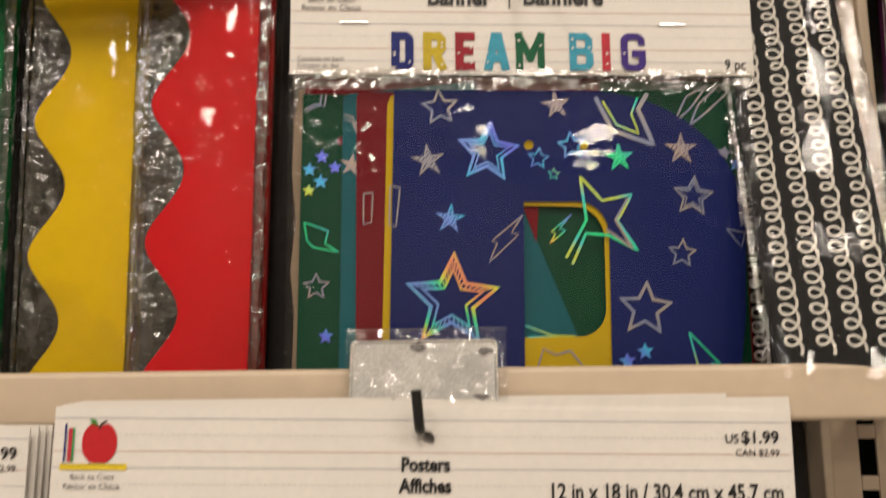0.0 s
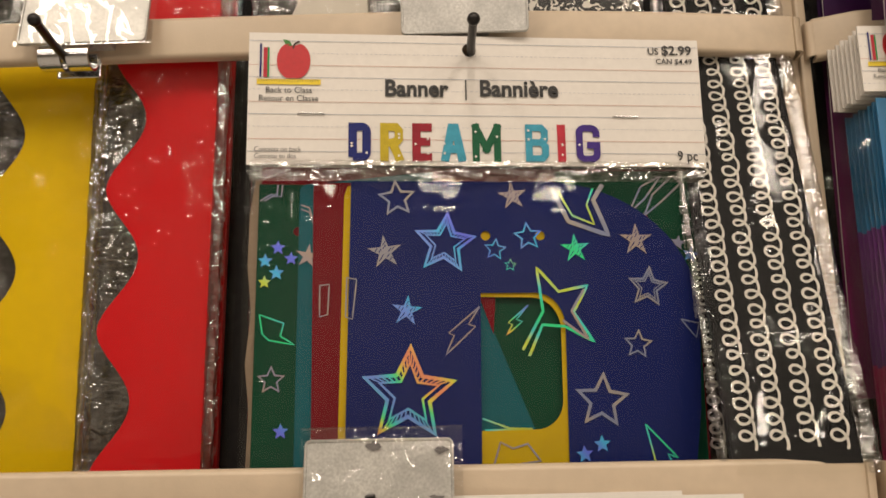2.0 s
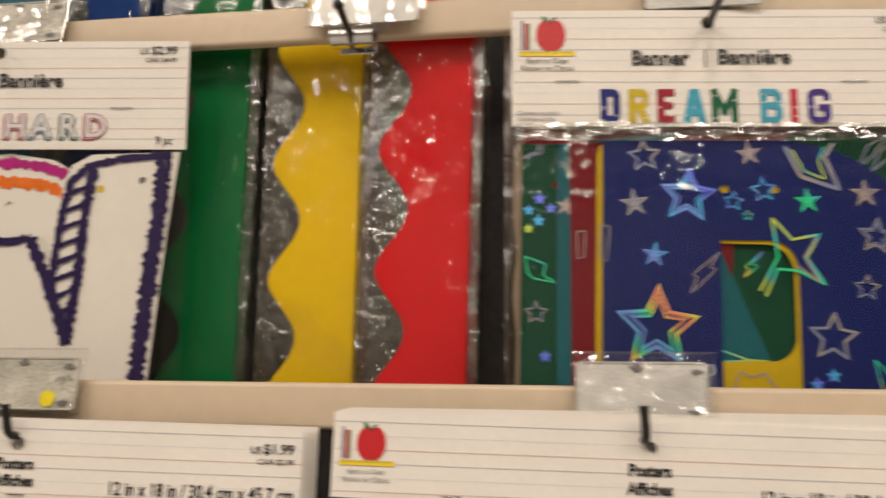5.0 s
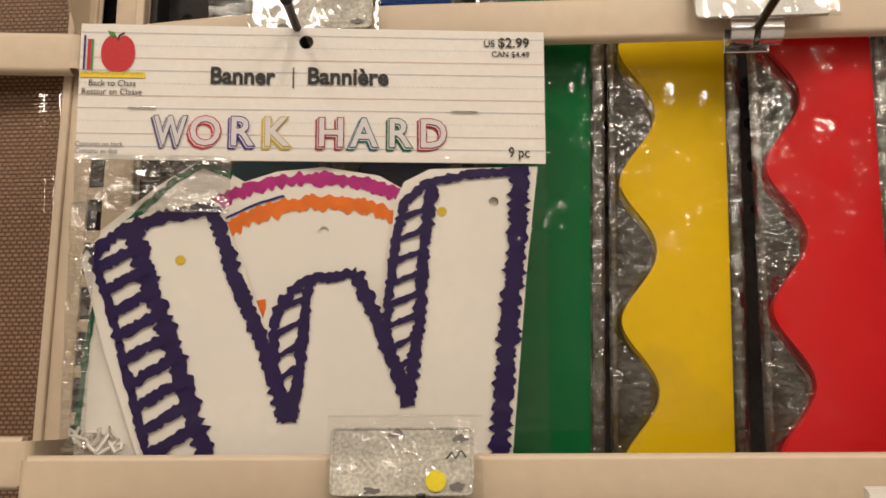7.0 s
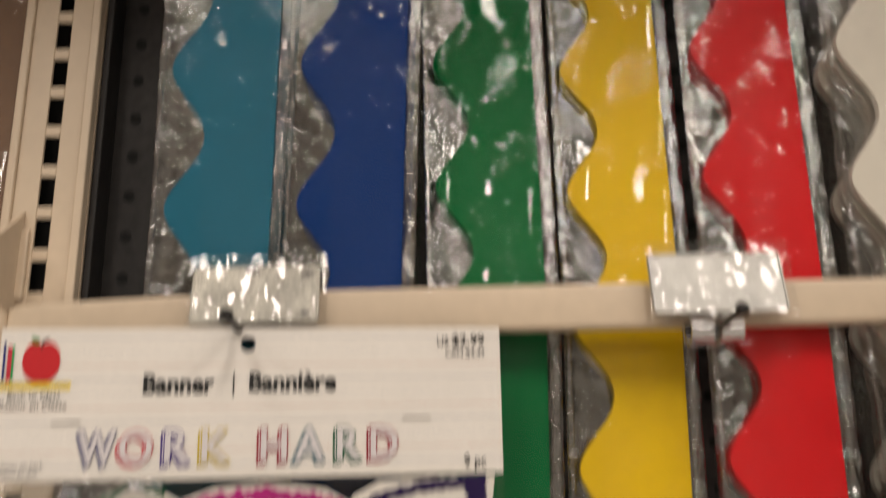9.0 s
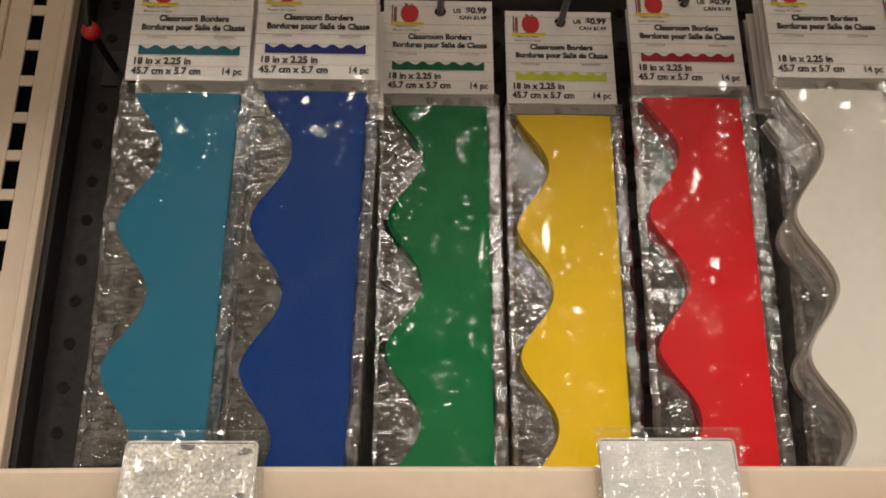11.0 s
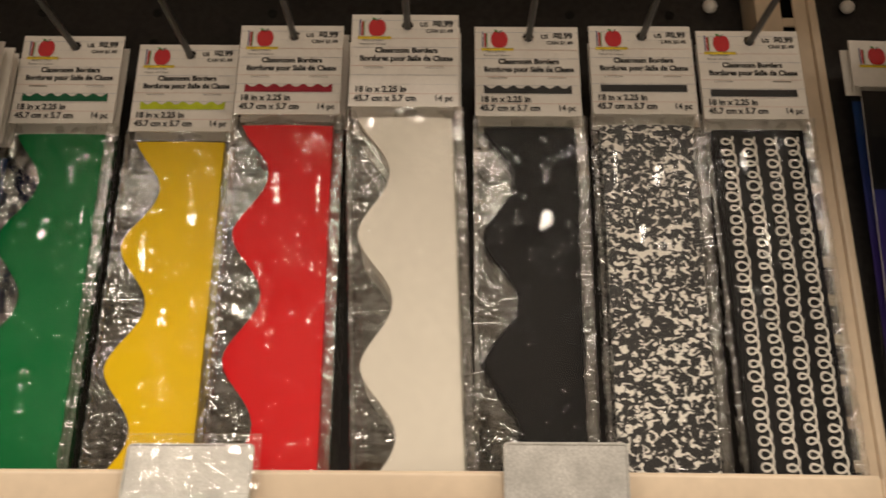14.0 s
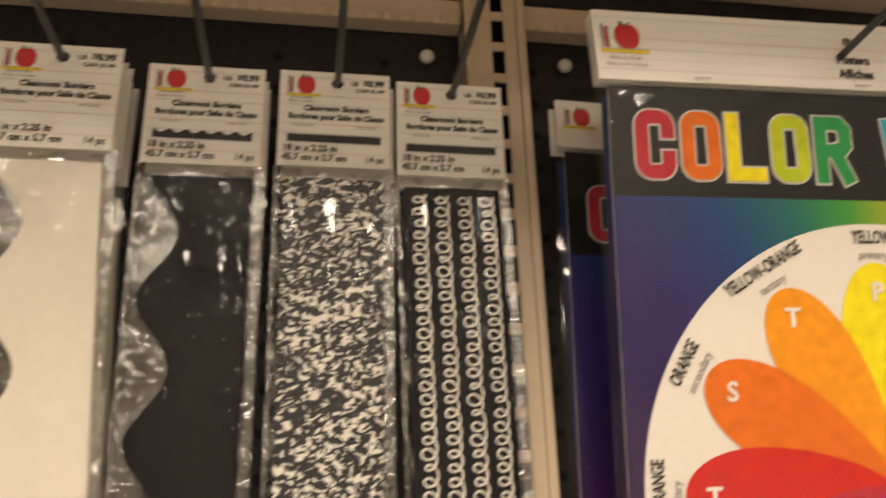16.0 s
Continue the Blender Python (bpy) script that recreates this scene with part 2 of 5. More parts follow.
def tube(pts, r, n=10, bm=None):
    """A round rod along the points, with closed ends."""
    bm = bm or bmesh.new()
    rings, pts = [], [Vector(p) for p in pts]
    for i, p in enumerate(pts):
        d = (pts[min(i + 1, len(pts) - 1)] - pts[max(i - 1, 0)]).normalized()
        a = d.orthogonal().normalized() if i == 0 else (side - side.dot(d) * d).normalized()
        side, b = a, d.cross(a)
        rings.append([bm.verts.new(p + r * (math.cos(t) * a + math.sin(t) * b)) for t in (2 * math.pi * k / n for k in range(n))])
    for r0, r1 in zip(rings, rings[1:]):
        for k in range(n):
            bm.faces.new((r0[k], r0[(k + 1) % n], r1[(k + 1) % n], r1[k]))
    bm.faces.new(rings[0][::-1])
    bm.faces.new(rings[-1])
    for f in bm.faces:
        f.smooth = len(f.verts) == 4
    return bm


def stroke(pts, width, y, bm=None, ragged=0.0, step=0.0025, seed=0.0):
    """A flat brushed line along the points (x, z) with an uneven width."""
    bm = bm or bmesh.new()
    fine = []
    for (xa, za), (xb, zb) in zip(pts, pts[1:]):
        n = max(1, int(math.hypot(xb - xa, zb - za) / step))
        fine += [(xa + (xb - xa) * i / n, za + (zb - za) * i / n) for i in range(n)]
    fine.append(pts[-1])
    prev = None
    for i, (x, z) in enumerate(fine):
        xa, za = fine[max(i - 1, 0)]
        xb, zb = fine[min(i + 1, len(fine) - 1)]
        d = math.hypot(xb - xa, zb - za) or 1
        nx, nz = -(zb - za) / d, (xb - xa) / d
        w = width(i / (len(fine) - 1)) if callable(width) else width
        l, r = (w / 2 * (1 + ragged * noise.noise((x * 420 + k, z * 420, seed + k))) for k in (0, 7))
        pair = bm.verts.new((x + nx * l, y, z + nz * l)), bm.verts.new((x - nx * r, y, z - nz * r))
        if prev:
            bm.faces.new((prev[0], prev[1], pair[1], pair[0]))
        prev = pair
    return bm


TEXTS = {}


def text(words, size, mat, parent, x, z, y=-0.0006, align="LEFT", bold=0.0, name="lettering", squeeze=1.0, label="", turn=0.0):
    """Printed words: cap height size, base line at z."""
    key = (words, round(size, 5), align, bold, mat.name, squeeze)
    if key not in TEXTS:
        cu = bpy.data.curves.new("words", "FONT")
        cu.body, cu.size, cu.align_x, cu.offset, cu.resolution_u = words, size / 0.7, align, bold * size, 3
        tmp = new("words", cu)
        me = bpy.data.meshes.new_from_object(tmp.evaluated_get(bpy.context.evaluated_depsgraph_get()))
        bpy.data.objects.remove(tmp)
        bpy.data.curves.remove(cu)
        me.materials.clear()
        me.transform(Matrix.Rotation(radians(90), 4, "X") @ Matrix.Diagonal((squeeze, 1, 1, 1)))
        TEXTS[key] = me
    return part_mesh(name, TEXTS[key], mat, parent, label, at=pose(x, y, z, 0, -turn, 0))


def apple_logo(parent, x, z, s):
    """The printed apple with pencils and a ruler; x, z is its lower left corner, s its width."""
    y = -0.0005
    pts = []
    for i in range(36):
        a = 2 * math.pi * i / 36
        r = 0.29 + 0.035 * math.cos(2 * a - math.pi) - 0.075 * math.exp(-((a - math.pi / 2) ** 2) / 0.06) - 0.03 * math.exp(-((a - 3 * math.pi / 2) ** 2) / 0.04)
        pts.append((x + s * (0.57 + r * 1.03 * math.cos(a)), z + s * (0.40 + r * math.sin(a) * 0.98)))
    part("apple", slab(pts, y, y), APPLE, parent)
    part("leaf", slab([(x + s * a, z + s * b) for a, b in ((0.55, 0.64), (0.44, 0.66), (0.40, 0.76), (0.50, 0.74))], y, y), LEAF, parent)
    part("stem", stroke([(x + s * 0.56, z + s * 0.60), (x + s * 0.58, z + s * 0.68), (x + s * 0.66, z + s * 0.73)], s * 0.03, y - 0.0001), BROWN, parent)
    for k, (c, h) in enumerate((("navy", 0.56), ("rose", 0.50), ("grass", 0.50))):
        x0 = x + s * (0.04 + 0.06 * k)
        part("pencil", slab([(x0, z + s * 0.12), (x0 + s * (0.03 + 0.03 * (k == 1)), z + s * 0.12), (x0 + s * (0.03 + 0.03 * (k == 1)), z + s * (0.12 + h)), (x0, z + s * (0.12 + h))], y, y), INK_COLOURS[c], parent)
    part("ruler", slab([(x, z), (x + s, z), (x + s, z + s * 0.09), (x, z + s * 0.09)], y, y), RULER, parent)
    bm = bmesh.new()
    for k in range(24):
        x0 = x + s * (0.03 + 0.04 * k)
        slab([(x0, z + s * 0.05), (x0 + s * 0.008, z + s * 0.05), (x0 + s * 0.008, z + s * 0.09), (x0, z + s * 0.09)], y - 0.0001, y - 0.0001, bm)
    part("ruler_marks", bm, INK, parent)


def ruled_lines(parent, w, h, pitch=0.0062, x0=0.0):
    """Faint notebook rules printed across a header card."""
    z, k = -pitch * 0.7, 0
    while z > -h + 0.002:
        bm = bmesh.new()
        if k % 3 == 1:
            n = int(w / 0.0024)
            for i in range(n):
                xa = x0 + i * w / n
                slab([(xa, z), (xa + w / n * 0.55, z), (xa + w / n * 0.55, z + 0.00018), (xa, z + 0.00018)], -0.0003, -0.0003, bm)
        else:
            slab([(x0, z), (x0 + w, z), (x0 + w, z + 0.00026), (x0, z + 0.00026)], -0.0003, -0.0003, bm)
        part("rule", bm, LINE_RED if k % 3 == 2 else LINE_BLUE, parent)
        z, k = z - pitch, k + 1


def crest(p):
    """Sharp-crested folds between -1 and 1."""
    return 1 - 3.2 * abs(noise.noise(p))


def film_sheet(x0, x1, z0, z1, ybend, amp=0.0012, nx=16, nz=90, seed=0.0, freq=95.0, lean=None, edge=0.003, bulge=0.0, loose=None):
    """Film with creases; ybend(z) is where it hangs, lean(z) its sideways drift, loose(x, z) how slack it is (as a rule near its edges)."""
    bm = bmesh.new()
    grid = []
    for j in range(nz + 1):
        z = z1 + (z0 - z1) * j / nz
        row = []
        for i in range(nx + 1):
            u = i / nx
            x = x0 + (x1 - x0) * u
            slack = loose(x, z) if loose else 0.08 + 0.92 * min(1.0, abs(2 * u - 1) ** 5 + 0.6 * max(0.0, noise.noise((z * 23, seed, 3.0)) - 0.25))
            d = 0.25 * noise.noise((x * 22, z * 16, seed + 2)) * (1 - slack)
            if slack > 0.01:
                d += slack * (0.9 * crest((x * freq, z * freq * 0.5, seed)) + 0.45 * crest((x * freq * 1.9 + z * 60, z * freq * 1.3, seed + 9)) + 0.22 * crest((x * freq * 3.7, z * freq * 2.9 - x * 90, seed + 5)))
            d += 0.5 * math.exp(-min(u, 1 - u) * 16) * noise.noise((z * 330, seed, u))
            tuck = edge * (math.exp(-u * 16) + math.exp(-(1 - u) * 16))
            row.append(bm.verts.new((x + (lean(z) if lean else 0), ybend(z) + amp * d + tuck - bulge * (1 - (2 * u - 1) ** 2), z)))
        grid.append(row)
    for a, b in zip(grid, grid[1:]):
        for i in range(nx):
            f = bm.faces.new((a[i], b[i], b[i + 1], a[i + 1]))
            f.smooth = True
    return bm


def slack_all(q, v):
    """Film that is loose all over."""
    return 0.85


def staple(parent, x, z, w=0.012):
    part("staple", tube([(x, 0.0006, z), (x, -0.0009, z), (x + w, -0.0009, z), (x + w, 0.0006, z)], 0.00035, 6), ZINC, parent)


def turn_of(cx, cz, a0, a1, rx=0.34, rz=0.17, n=6):
    """A rounded corner of a capital, in shares of its box."""
    return [(cx + rx * math.cos(radians(a0 + (a1 - a0) * i / n)), cz + rz * math.sin(radians(a0 + (a1 - a0) * i / n))) for i in range(n + 1)]


LOOP = turn_of(.66, .83, 0, 90) + turn_of(.34, .83, 90, 180) + turn_of(.34, .17, 180, 270) + turn_of(.66, .17, 270, 360)
GLYPHS = {
    "C": [[(1, .74)] + LOOP + [(1, .26)]], "O": [[(1, .5)] + LOOP + [(1, .5)]], "G": [[(1, .82)] + LOOP + [(1, .44), (.62, .44)]],
    "D": [[(0, 0), (0, 1)] + turn_of(.66, .83, 90, 0) + turn_of(.66, .17, 0, -90) + [(0, 0)]],
    "R": [[(0, 0), (0, 1), (.78, 1), (1, .88), (1, .6), (.78, .48), (0, .48)], [(.55, .48), (1, 0)]],
    "B": [[(0, .52), (0, 1), (.76, 1), (.96, .88), (.96, .64), (.76, .52), (0, .52), (0, 0), (.78, 0), (1, .13), (1, .39), (.76, .52)]],
    "L": [[(0, 1), (0, 0), (1, 0)]], "E": [[(1, 1), (0, 1), (0, 0), (1, 0)], [(0, .52), (.85, .52)]],
    "A": [[(0, 0), (.4, 1), (.6, 1), (1, 0)], [(.16, .28), (.84, .28)]], "M": [[(0, 0), (0, 1), (.5, .3), (1, 1), (1, 0)]],
    "I": [[(.5, 0), (.5, 1)]], "W": [[(0, 1), (.22, 0), (.5, .85), (.78, 0), (1, 1)]], "H": [[(0, 0), (0, 1)], [(1, 0), (1, 1)], [(0, .5), (1, .5)]]}


def block_letter(ch, x0, x1, z0, z1, t, y, mat, parent, name="printed_letter", bend=None, grow=0.0):
    """A heavy condensed capital of even strokes t thick, filling the box."""
    bm = bmesh.new()
    a, w, b, h = x0 + t / 2, x1 - x0 - t, z0 + t / 2, z1 - z0 - t
    k = 0
    for line in GLYPHS[ch]:
        pts = [(a + px * w, b + pz * h) for px, pz in line]
        for j in range(len(pts) - 1):
            (xa, za), (xb, zb) = pts[j], pts[j + 1]
            d = math.hypot(xb - xa, zb - za)
            ends = []
            for near, far in ((j - 1, 0), (j + 1, 1)):
                if 0 <= near < len(pts) - 1:
                    ox, oz = pts[near + 1][0] - pts[near][0], pts[near + 1][1] - pts[near][1]
                    bent = math.acos(max(-1, min(1, (ox * (xb - xa) + oz * (zb - za)) / (d * math.hypot(ox, oz)))))
                    ends.append((t / 2 + grow) * min(1, math.tan(bent / 2 - 1e-6)))
                else:
                    ends.append(t / 2 + grow if ch not in "OD" else 0.0)
            e0, e1 = ends
            sx, sz = (xb - xa) / d, (zb - za) / d
            q = (t / 2 + grow) / d
            nx, nz = -(zb - za) * q, (xb - xa) * q
            n = max(1, int(d / 0.006))
            prev = None
            for i in range(n + 1):
                u = i / n
                cx, cz = xa - e0 * sx + (d + e0 + e1) * sx * u, za - e0 * sz + (d + e0 + e1) * sz * u
                pair = [bm.verts.new((cx + s * nx, y - 0.00002 * k + (bend(cz + s * nz) if bend else 0), cz + s * nz)) for s in (1, -1)]
                if prev:
                    bm.faces.new((prev[0], prev[1], pair[1], pair[0]))
                prev = pair
            k += 1
    return part(name, bm, mat, parent)


# ---- structure: store shell and shelving ----
FLOOR = material("grey_vinyl_floor", (0.42, 0.40, 0.37), 0.35, vary=0.1, scale=3)
CEIL = material("white_ceiling_tile", (0.8, 0.79, 0.76), 0.8, vary=0.05, scale=5)
PAINT = material("beige_wall_paint", (0.36, 0.33, 0.29), 0.7, vary=0.05, scale=2)
tagged(part("floor", boxed(-6, 6, -8, 1.6, -0.1, 0), FLOOR), "grey vinyl store floor", "floor", kind="structure")
tagged(part("ceiling", boxed(-6, 6, -8, 1.6, 3.4, 3.5), CEIL), "white tiled store ceiling", "ceiling", kind="structure")
tagged(part("wall_north", boxed(-6, 6, 1.5, 1.6, 0, 3.4), PAINT), "plain beige painted wall", "wall", kind="structure")
tagged(part("wall_south", boxed(-6, 6, -8.1, -8, 0, 3.4), PAINT), "plain beige painted wall", "wall", kind="structure")
tagged(part("wall_west", boxed(-6.1, -6, -8, 1.5, 0, 3.4), PAINT), "plain beige painted wall", "wall", kind="structure")
tagged(part("wall_east", boxed(6, 6.1, -8, 1.5, 0, 3.4), PAINT), "plain beige painted wall", "wall", kind="structure")

PANEL_Y = 0.468
SLOT = 0.0246


def peg_rings(parent, columns, z0, z1, pitch):
    """Small dark moulded rings round the holes of the panel."""
    bm = bmesh.new()
    for x in columns:
        z = z0
        while z < z1:
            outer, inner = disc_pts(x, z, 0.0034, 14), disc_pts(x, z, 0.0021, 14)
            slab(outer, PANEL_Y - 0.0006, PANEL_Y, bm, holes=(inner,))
            # flush black disc: the shade of the hole as colour
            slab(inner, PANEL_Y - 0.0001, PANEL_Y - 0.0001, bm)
            z += pitch
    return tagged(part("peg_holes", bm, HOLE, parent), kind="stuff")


def back_panel(x0, x1, columns):
    ob = part("back_panel", boxed(x0, x1, PANEL_Y, PANEL_Y + 0.012, 0.15, 2.05), PANEL)
    tagged(ob, "charcoal perforated back panel of the shelving", "back panel", kind="structure")
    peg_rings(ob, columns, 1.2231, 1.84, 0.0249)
    return ob


back_panel(-0.488, 0.189, [-0.4765, -0.394, -0.3115, -0.2292, -0.147, -0.0645, 0.066, 0.1375])
part("panel_flange", boxed(-0.4922, -0.4880, 0.4505, PANEL_Y + 0.012, 0.15, 2.05, 0.001), PANEL, bpy.data.objects["back_panel"])
back_panel(0.2285, 1.05, [0.2405, 0.2405 + 0.33])
back_panel(-1.3, -0.5335, [-0.62])


def upright(slot_right, margin):
    """A slotted steel column: a folded face with one row of slots and a ridge down each side."""
    x1, x0 = slot_right + margin, slot_right - 0.0250
    sl, sr, y = slot_right - 0.0085, slot_right, 0.4460
    col = thing("slotted_upright", "cream powder-coated steel upright with a row of slots", "upright", kind="structure")
    part("column_face", boxed(x0 + 0.003, sl, y, y + 0.0022, 0.1, 2.06, 0.0005), CREAM, col)
    part("column_face", boxed(sr, x1 - 0.0055, y, y + 0.0022, 0.1, 2.06, 0.0005), CREAM, col)
    part("column_ridge", boxed(x1 - 0.0055, x1, y - 0.0035, y + 0.004, 0.1, 2.06, 0.0012), CREAM, col)
    part("column_ridge", boxed(x0 - 0.002, x0 + 0.003, y - 0.0025, y + 0.004, 0.1, 2.06, 0.0012), CREAM, col)
    part("column_side", boxed(x0, x0 + 0.002, y + 0.004, PANEL_Y + 0.02, 0.1, 2.06), CREAM, col)
    part("column_side", boxed(x1 - 0.002, x1, y + 0.004, PANEL_Y + 0.02, 0.1, 2.06), CREAM, col)
    # black sheet behind the slots, colouring in the shade of the hollow
    part("hollow_shade", boxed(x0 + 0.003, x1 - 0.003, PANEL_Y, PANEL_Y + 0.004, 0.1, 2.06), HOLE, col, "black sheet standing in for the shade inside the column")
    z = 1.7309 - 30 * SLOT
    while z < 2.0:
        part_mesh("slot_bridge", BRIDGE, CREAM, col, at=pose(sl, y, z))
        z += SLOT
    return col


bmb = boxed(0, 0.0085, 0, 0.0022, -0.0068, 0, 0.0006)
BRIDGE = bpy.data.meshes.new("slot_bridge")
bmb.to_mesh(BRIDGE)
bmb.free()
upright(0.2162, 0.0145)
upright(-0.5105, 0.0180)


def sweep(profile, path, name, parent, mat):
    """A rail: the profile (out towards the aisle, z) carried along points (x, y)."""
    bm = bmesh.new()
    rings = [[bm.verts.new((x, y - d, z)) for d, z in profile] for x, y in path]
    for a, b in zip(rings, rings[1:]):
        for k in range(len(profile)):
            f = bm.faces.new((a[k], a[(k + 1) % len(profile)], b[(k + 1) % len(profile)], b[k]))
            f.smooth = True
    bm.faces.new(rings[0])
    bm.faces.new(rings[-1][::-1])
    return part(name, bm, mat, parent)


def rail(x0, x1, yline, z0, z1, label, n=40):
    """A fence rail: rounded front, ends curled back towards the column."""
    ob = thing("fence_rail", label, "shelf rail", kind="structure")
    t, r = 0.0060, 0.0028
    prof = []
    for cz, a0 in ((z1 - r, 90), (z0 + r, 0)):
        prof += [(t - r + r * math.cos(radians(a0 - 15 * i)), cz + r * math.sin(radians(a0 - 15 * i))) for i in range(7)]
    prof += [(0, z0), (0, z0 + 0.0015), (t - 0.0025, z0 + 0.0018), (t - 0.0025, z1 - 0.0018), (0, z1 - 0.0015), (0, z1)]
    path = []
    for i in range(n + 1):
        x = x0 + (x1 - x0) * i / n
        path.append((x, yline(x) + t))
    sweep(prof, path, "rail_face", ob, CREAM)
    for x, s in ((x0, -1), (x1, 1)):
        y = yline(x)
        bm = bmesh.new()
        for k in range(6):
            a0, a1 = radians(15 * k), radians(15 * (k + 1))
            q = [(x + s * 0.004 * math.sin(a), y + 0.004 * (1 - math.cos(a))) for a in (a0, a1)]
            vs = [bm.verts.new((qx, qy, z)) for qx, qy in q for z in (z0 + 0.002, z1 - 0.002)]
            bm.faces.new((vs[0], vs[1], vs[3], vs[2]))
        q0, q1 = (x + s * 0.004, y + 0.004), (x + s * 0.004, PANEL_Y - 0.012)
        vs = [bm.verts.new((qx, qy, z)) for qx, qy in (q0, q1) for z in (z0 + 0.002, z1 - 0.002)]
        bm.faces.new((vs[0], vs[1], vs[3], vs[2]))
        bmesh.ops.remove_doubles(bm, verts=bm.verts, dist=1e-5)
        bmesh.ops.solidify(bm, geom=bm.faces[:], thickness=0.0015)
        part("end_arm", bm, CREAM, ob)
    return ob


def upper_line(x):
    if x > 0.2246:
        return 0.4395 - 0.014 * min(1, (x - 0.2246) / 0.03) ** 0.8
    if x > -0.03:
        return 0.4145 + 0.0195 * ((x + 0.03) / 0.2525) ** 2
    return 0.4145 + 0.02 * max(0, (-0.32 - x) / 0.2) ** 2


def lower_line(x):
    return 0.386 + 0.008 * max(0, min(1, (x - 0.02) / 0.19)) ** 2


rail(-0.5195, 0.2190, upper_line, 1.4768, 1.5003, "cream painted upper fence rail with scuffs")
rail(-0.508, 0.2125, lower_line, 1.2435, 1.2682, "cream painted lower fence rail")
rail(0.2310, 1.02, upper_line, 1.4752, 1.4992, "cream upper fence rail of the neighbouring bay")
rail(0.2265, 1.02, lambda x: 0.394 - 0.02 * min(1, (x - 0.2265) / 0.2), 1.2435, 1.2682, "cream lower fence rail of the neighbouring bay")
rail(-1.25, -0.5285, lambda x: 0.4335 - 0.02 * min(1, (-0.5285 - x) / 0.2), 1.4745, 1.4985, "cream upper fence rail of the adjoining bay")
rail(-1.25, -0.519, lambda x: 0.40, 1.252, 1.2765, "cream lower fence rail of the adjoining bay")


def column_bracket(x, y, z):
    """Bent steel bracket hooked in the slots of a column."""
    ob = thing("rail_bracket", "cream steel bracket hooked into the column slots", "bracket")
    part("plate", slab([(y, z - 0.05), (y, z + 0.02), (y - 0.03, z - 0.005), (y - 0.03, z - 0.018)], 0, 0.002), CREAM, ob).matrix_basis = Matrix.Translation((x, 0, 0)) @ Matrix.Rotation(radians(90), 4, "Z")
    part("tab", boxed(x - 0.004, x + 0.004, y - 0.002, y + 0.004, z - 0.03, z + 0.01, 0.001), CREAM, ob)


column_bracket(-0.5245, 0.445, 1.535)

bm = bmesh.new()
box(bm, -0.488, 0.189, 0.452, PANEL_Y, 1.846, 1.866, 0.002)
for i in range(60):
    x = -0.482 + i * 0.0112
    box(bm, x, x + 0.007, 0.449, 0.4525, 1.8435, 1.851, 0.0012)
shelf = thing("shelf_edge", "cream perforated steel channel under the upper shelf", "shelf", kind="structure")
part("channel", bm, CREAM, shelf)
bm = bmesh.new()
box(bm, 0.2285, 1.05, 0.452, PANEL_Y, 1.846, 1.866, 0.002)
for i in range(70):
    x = 0.2325 + i * 0.0112
    box(bm, x, x + 0.007, 0.449, 0.4525, 1.8435, 1.851, 0.0012)
part("channel", bm, CREAM, shelf)
# unseen lip, added to block the near lamps from the header cards
part("shade_lip", boxed(-1.2, 1.05, 0.146, 0.150, 1.885, 1.955, 0.001), CREAM, shelf)
part("deck", boxed(-1.2, 1.05, 0.15, PANEL_Y, 1.895, 1.915, 0.002), CREAM, shelf)


# ---- hooks and label plates ----
def peg_hook(x, z, y_tip, mat=ROD_GREY, label="dark grey steel display hook fixed in the panel", rise=0.0, cap=None):
    ob = thing("peg_hook", label, "display hook", group="peg hooks")
    n = 6
    pts = [(x, PANEL_Y + 0.004, z)] + [(x, PANEL_Y - (PANEL_Y - y_tip) * i / n, z + rise * (i / n) ** 2) for i in range(1, n + 1)]
    part("rod", tube(pts + [(x, y_tip - 0.006, z + rise + 0.004), (x, y_tip - 0.009, z + rise + 0.012)], 0.0022), mat, ob)
    part("back_plate", boxed(x - 0.009, x + 0.009, PANEL_Y - 0.002, PANEL_Y - 0.0002, z - 0.012, z + 0.014, 0.0008), mat, ob)
    if cap:
        b = bmesh.new()
        bmesh.ops.create_uvsphere(b, u_segments=14, v_segments=8, radius=0.0055)
        part("cap", b, cap, ob, "red plastic end cap").matrix_basis = pose(x, y_tip + 0.003, z + rise)
    return ob


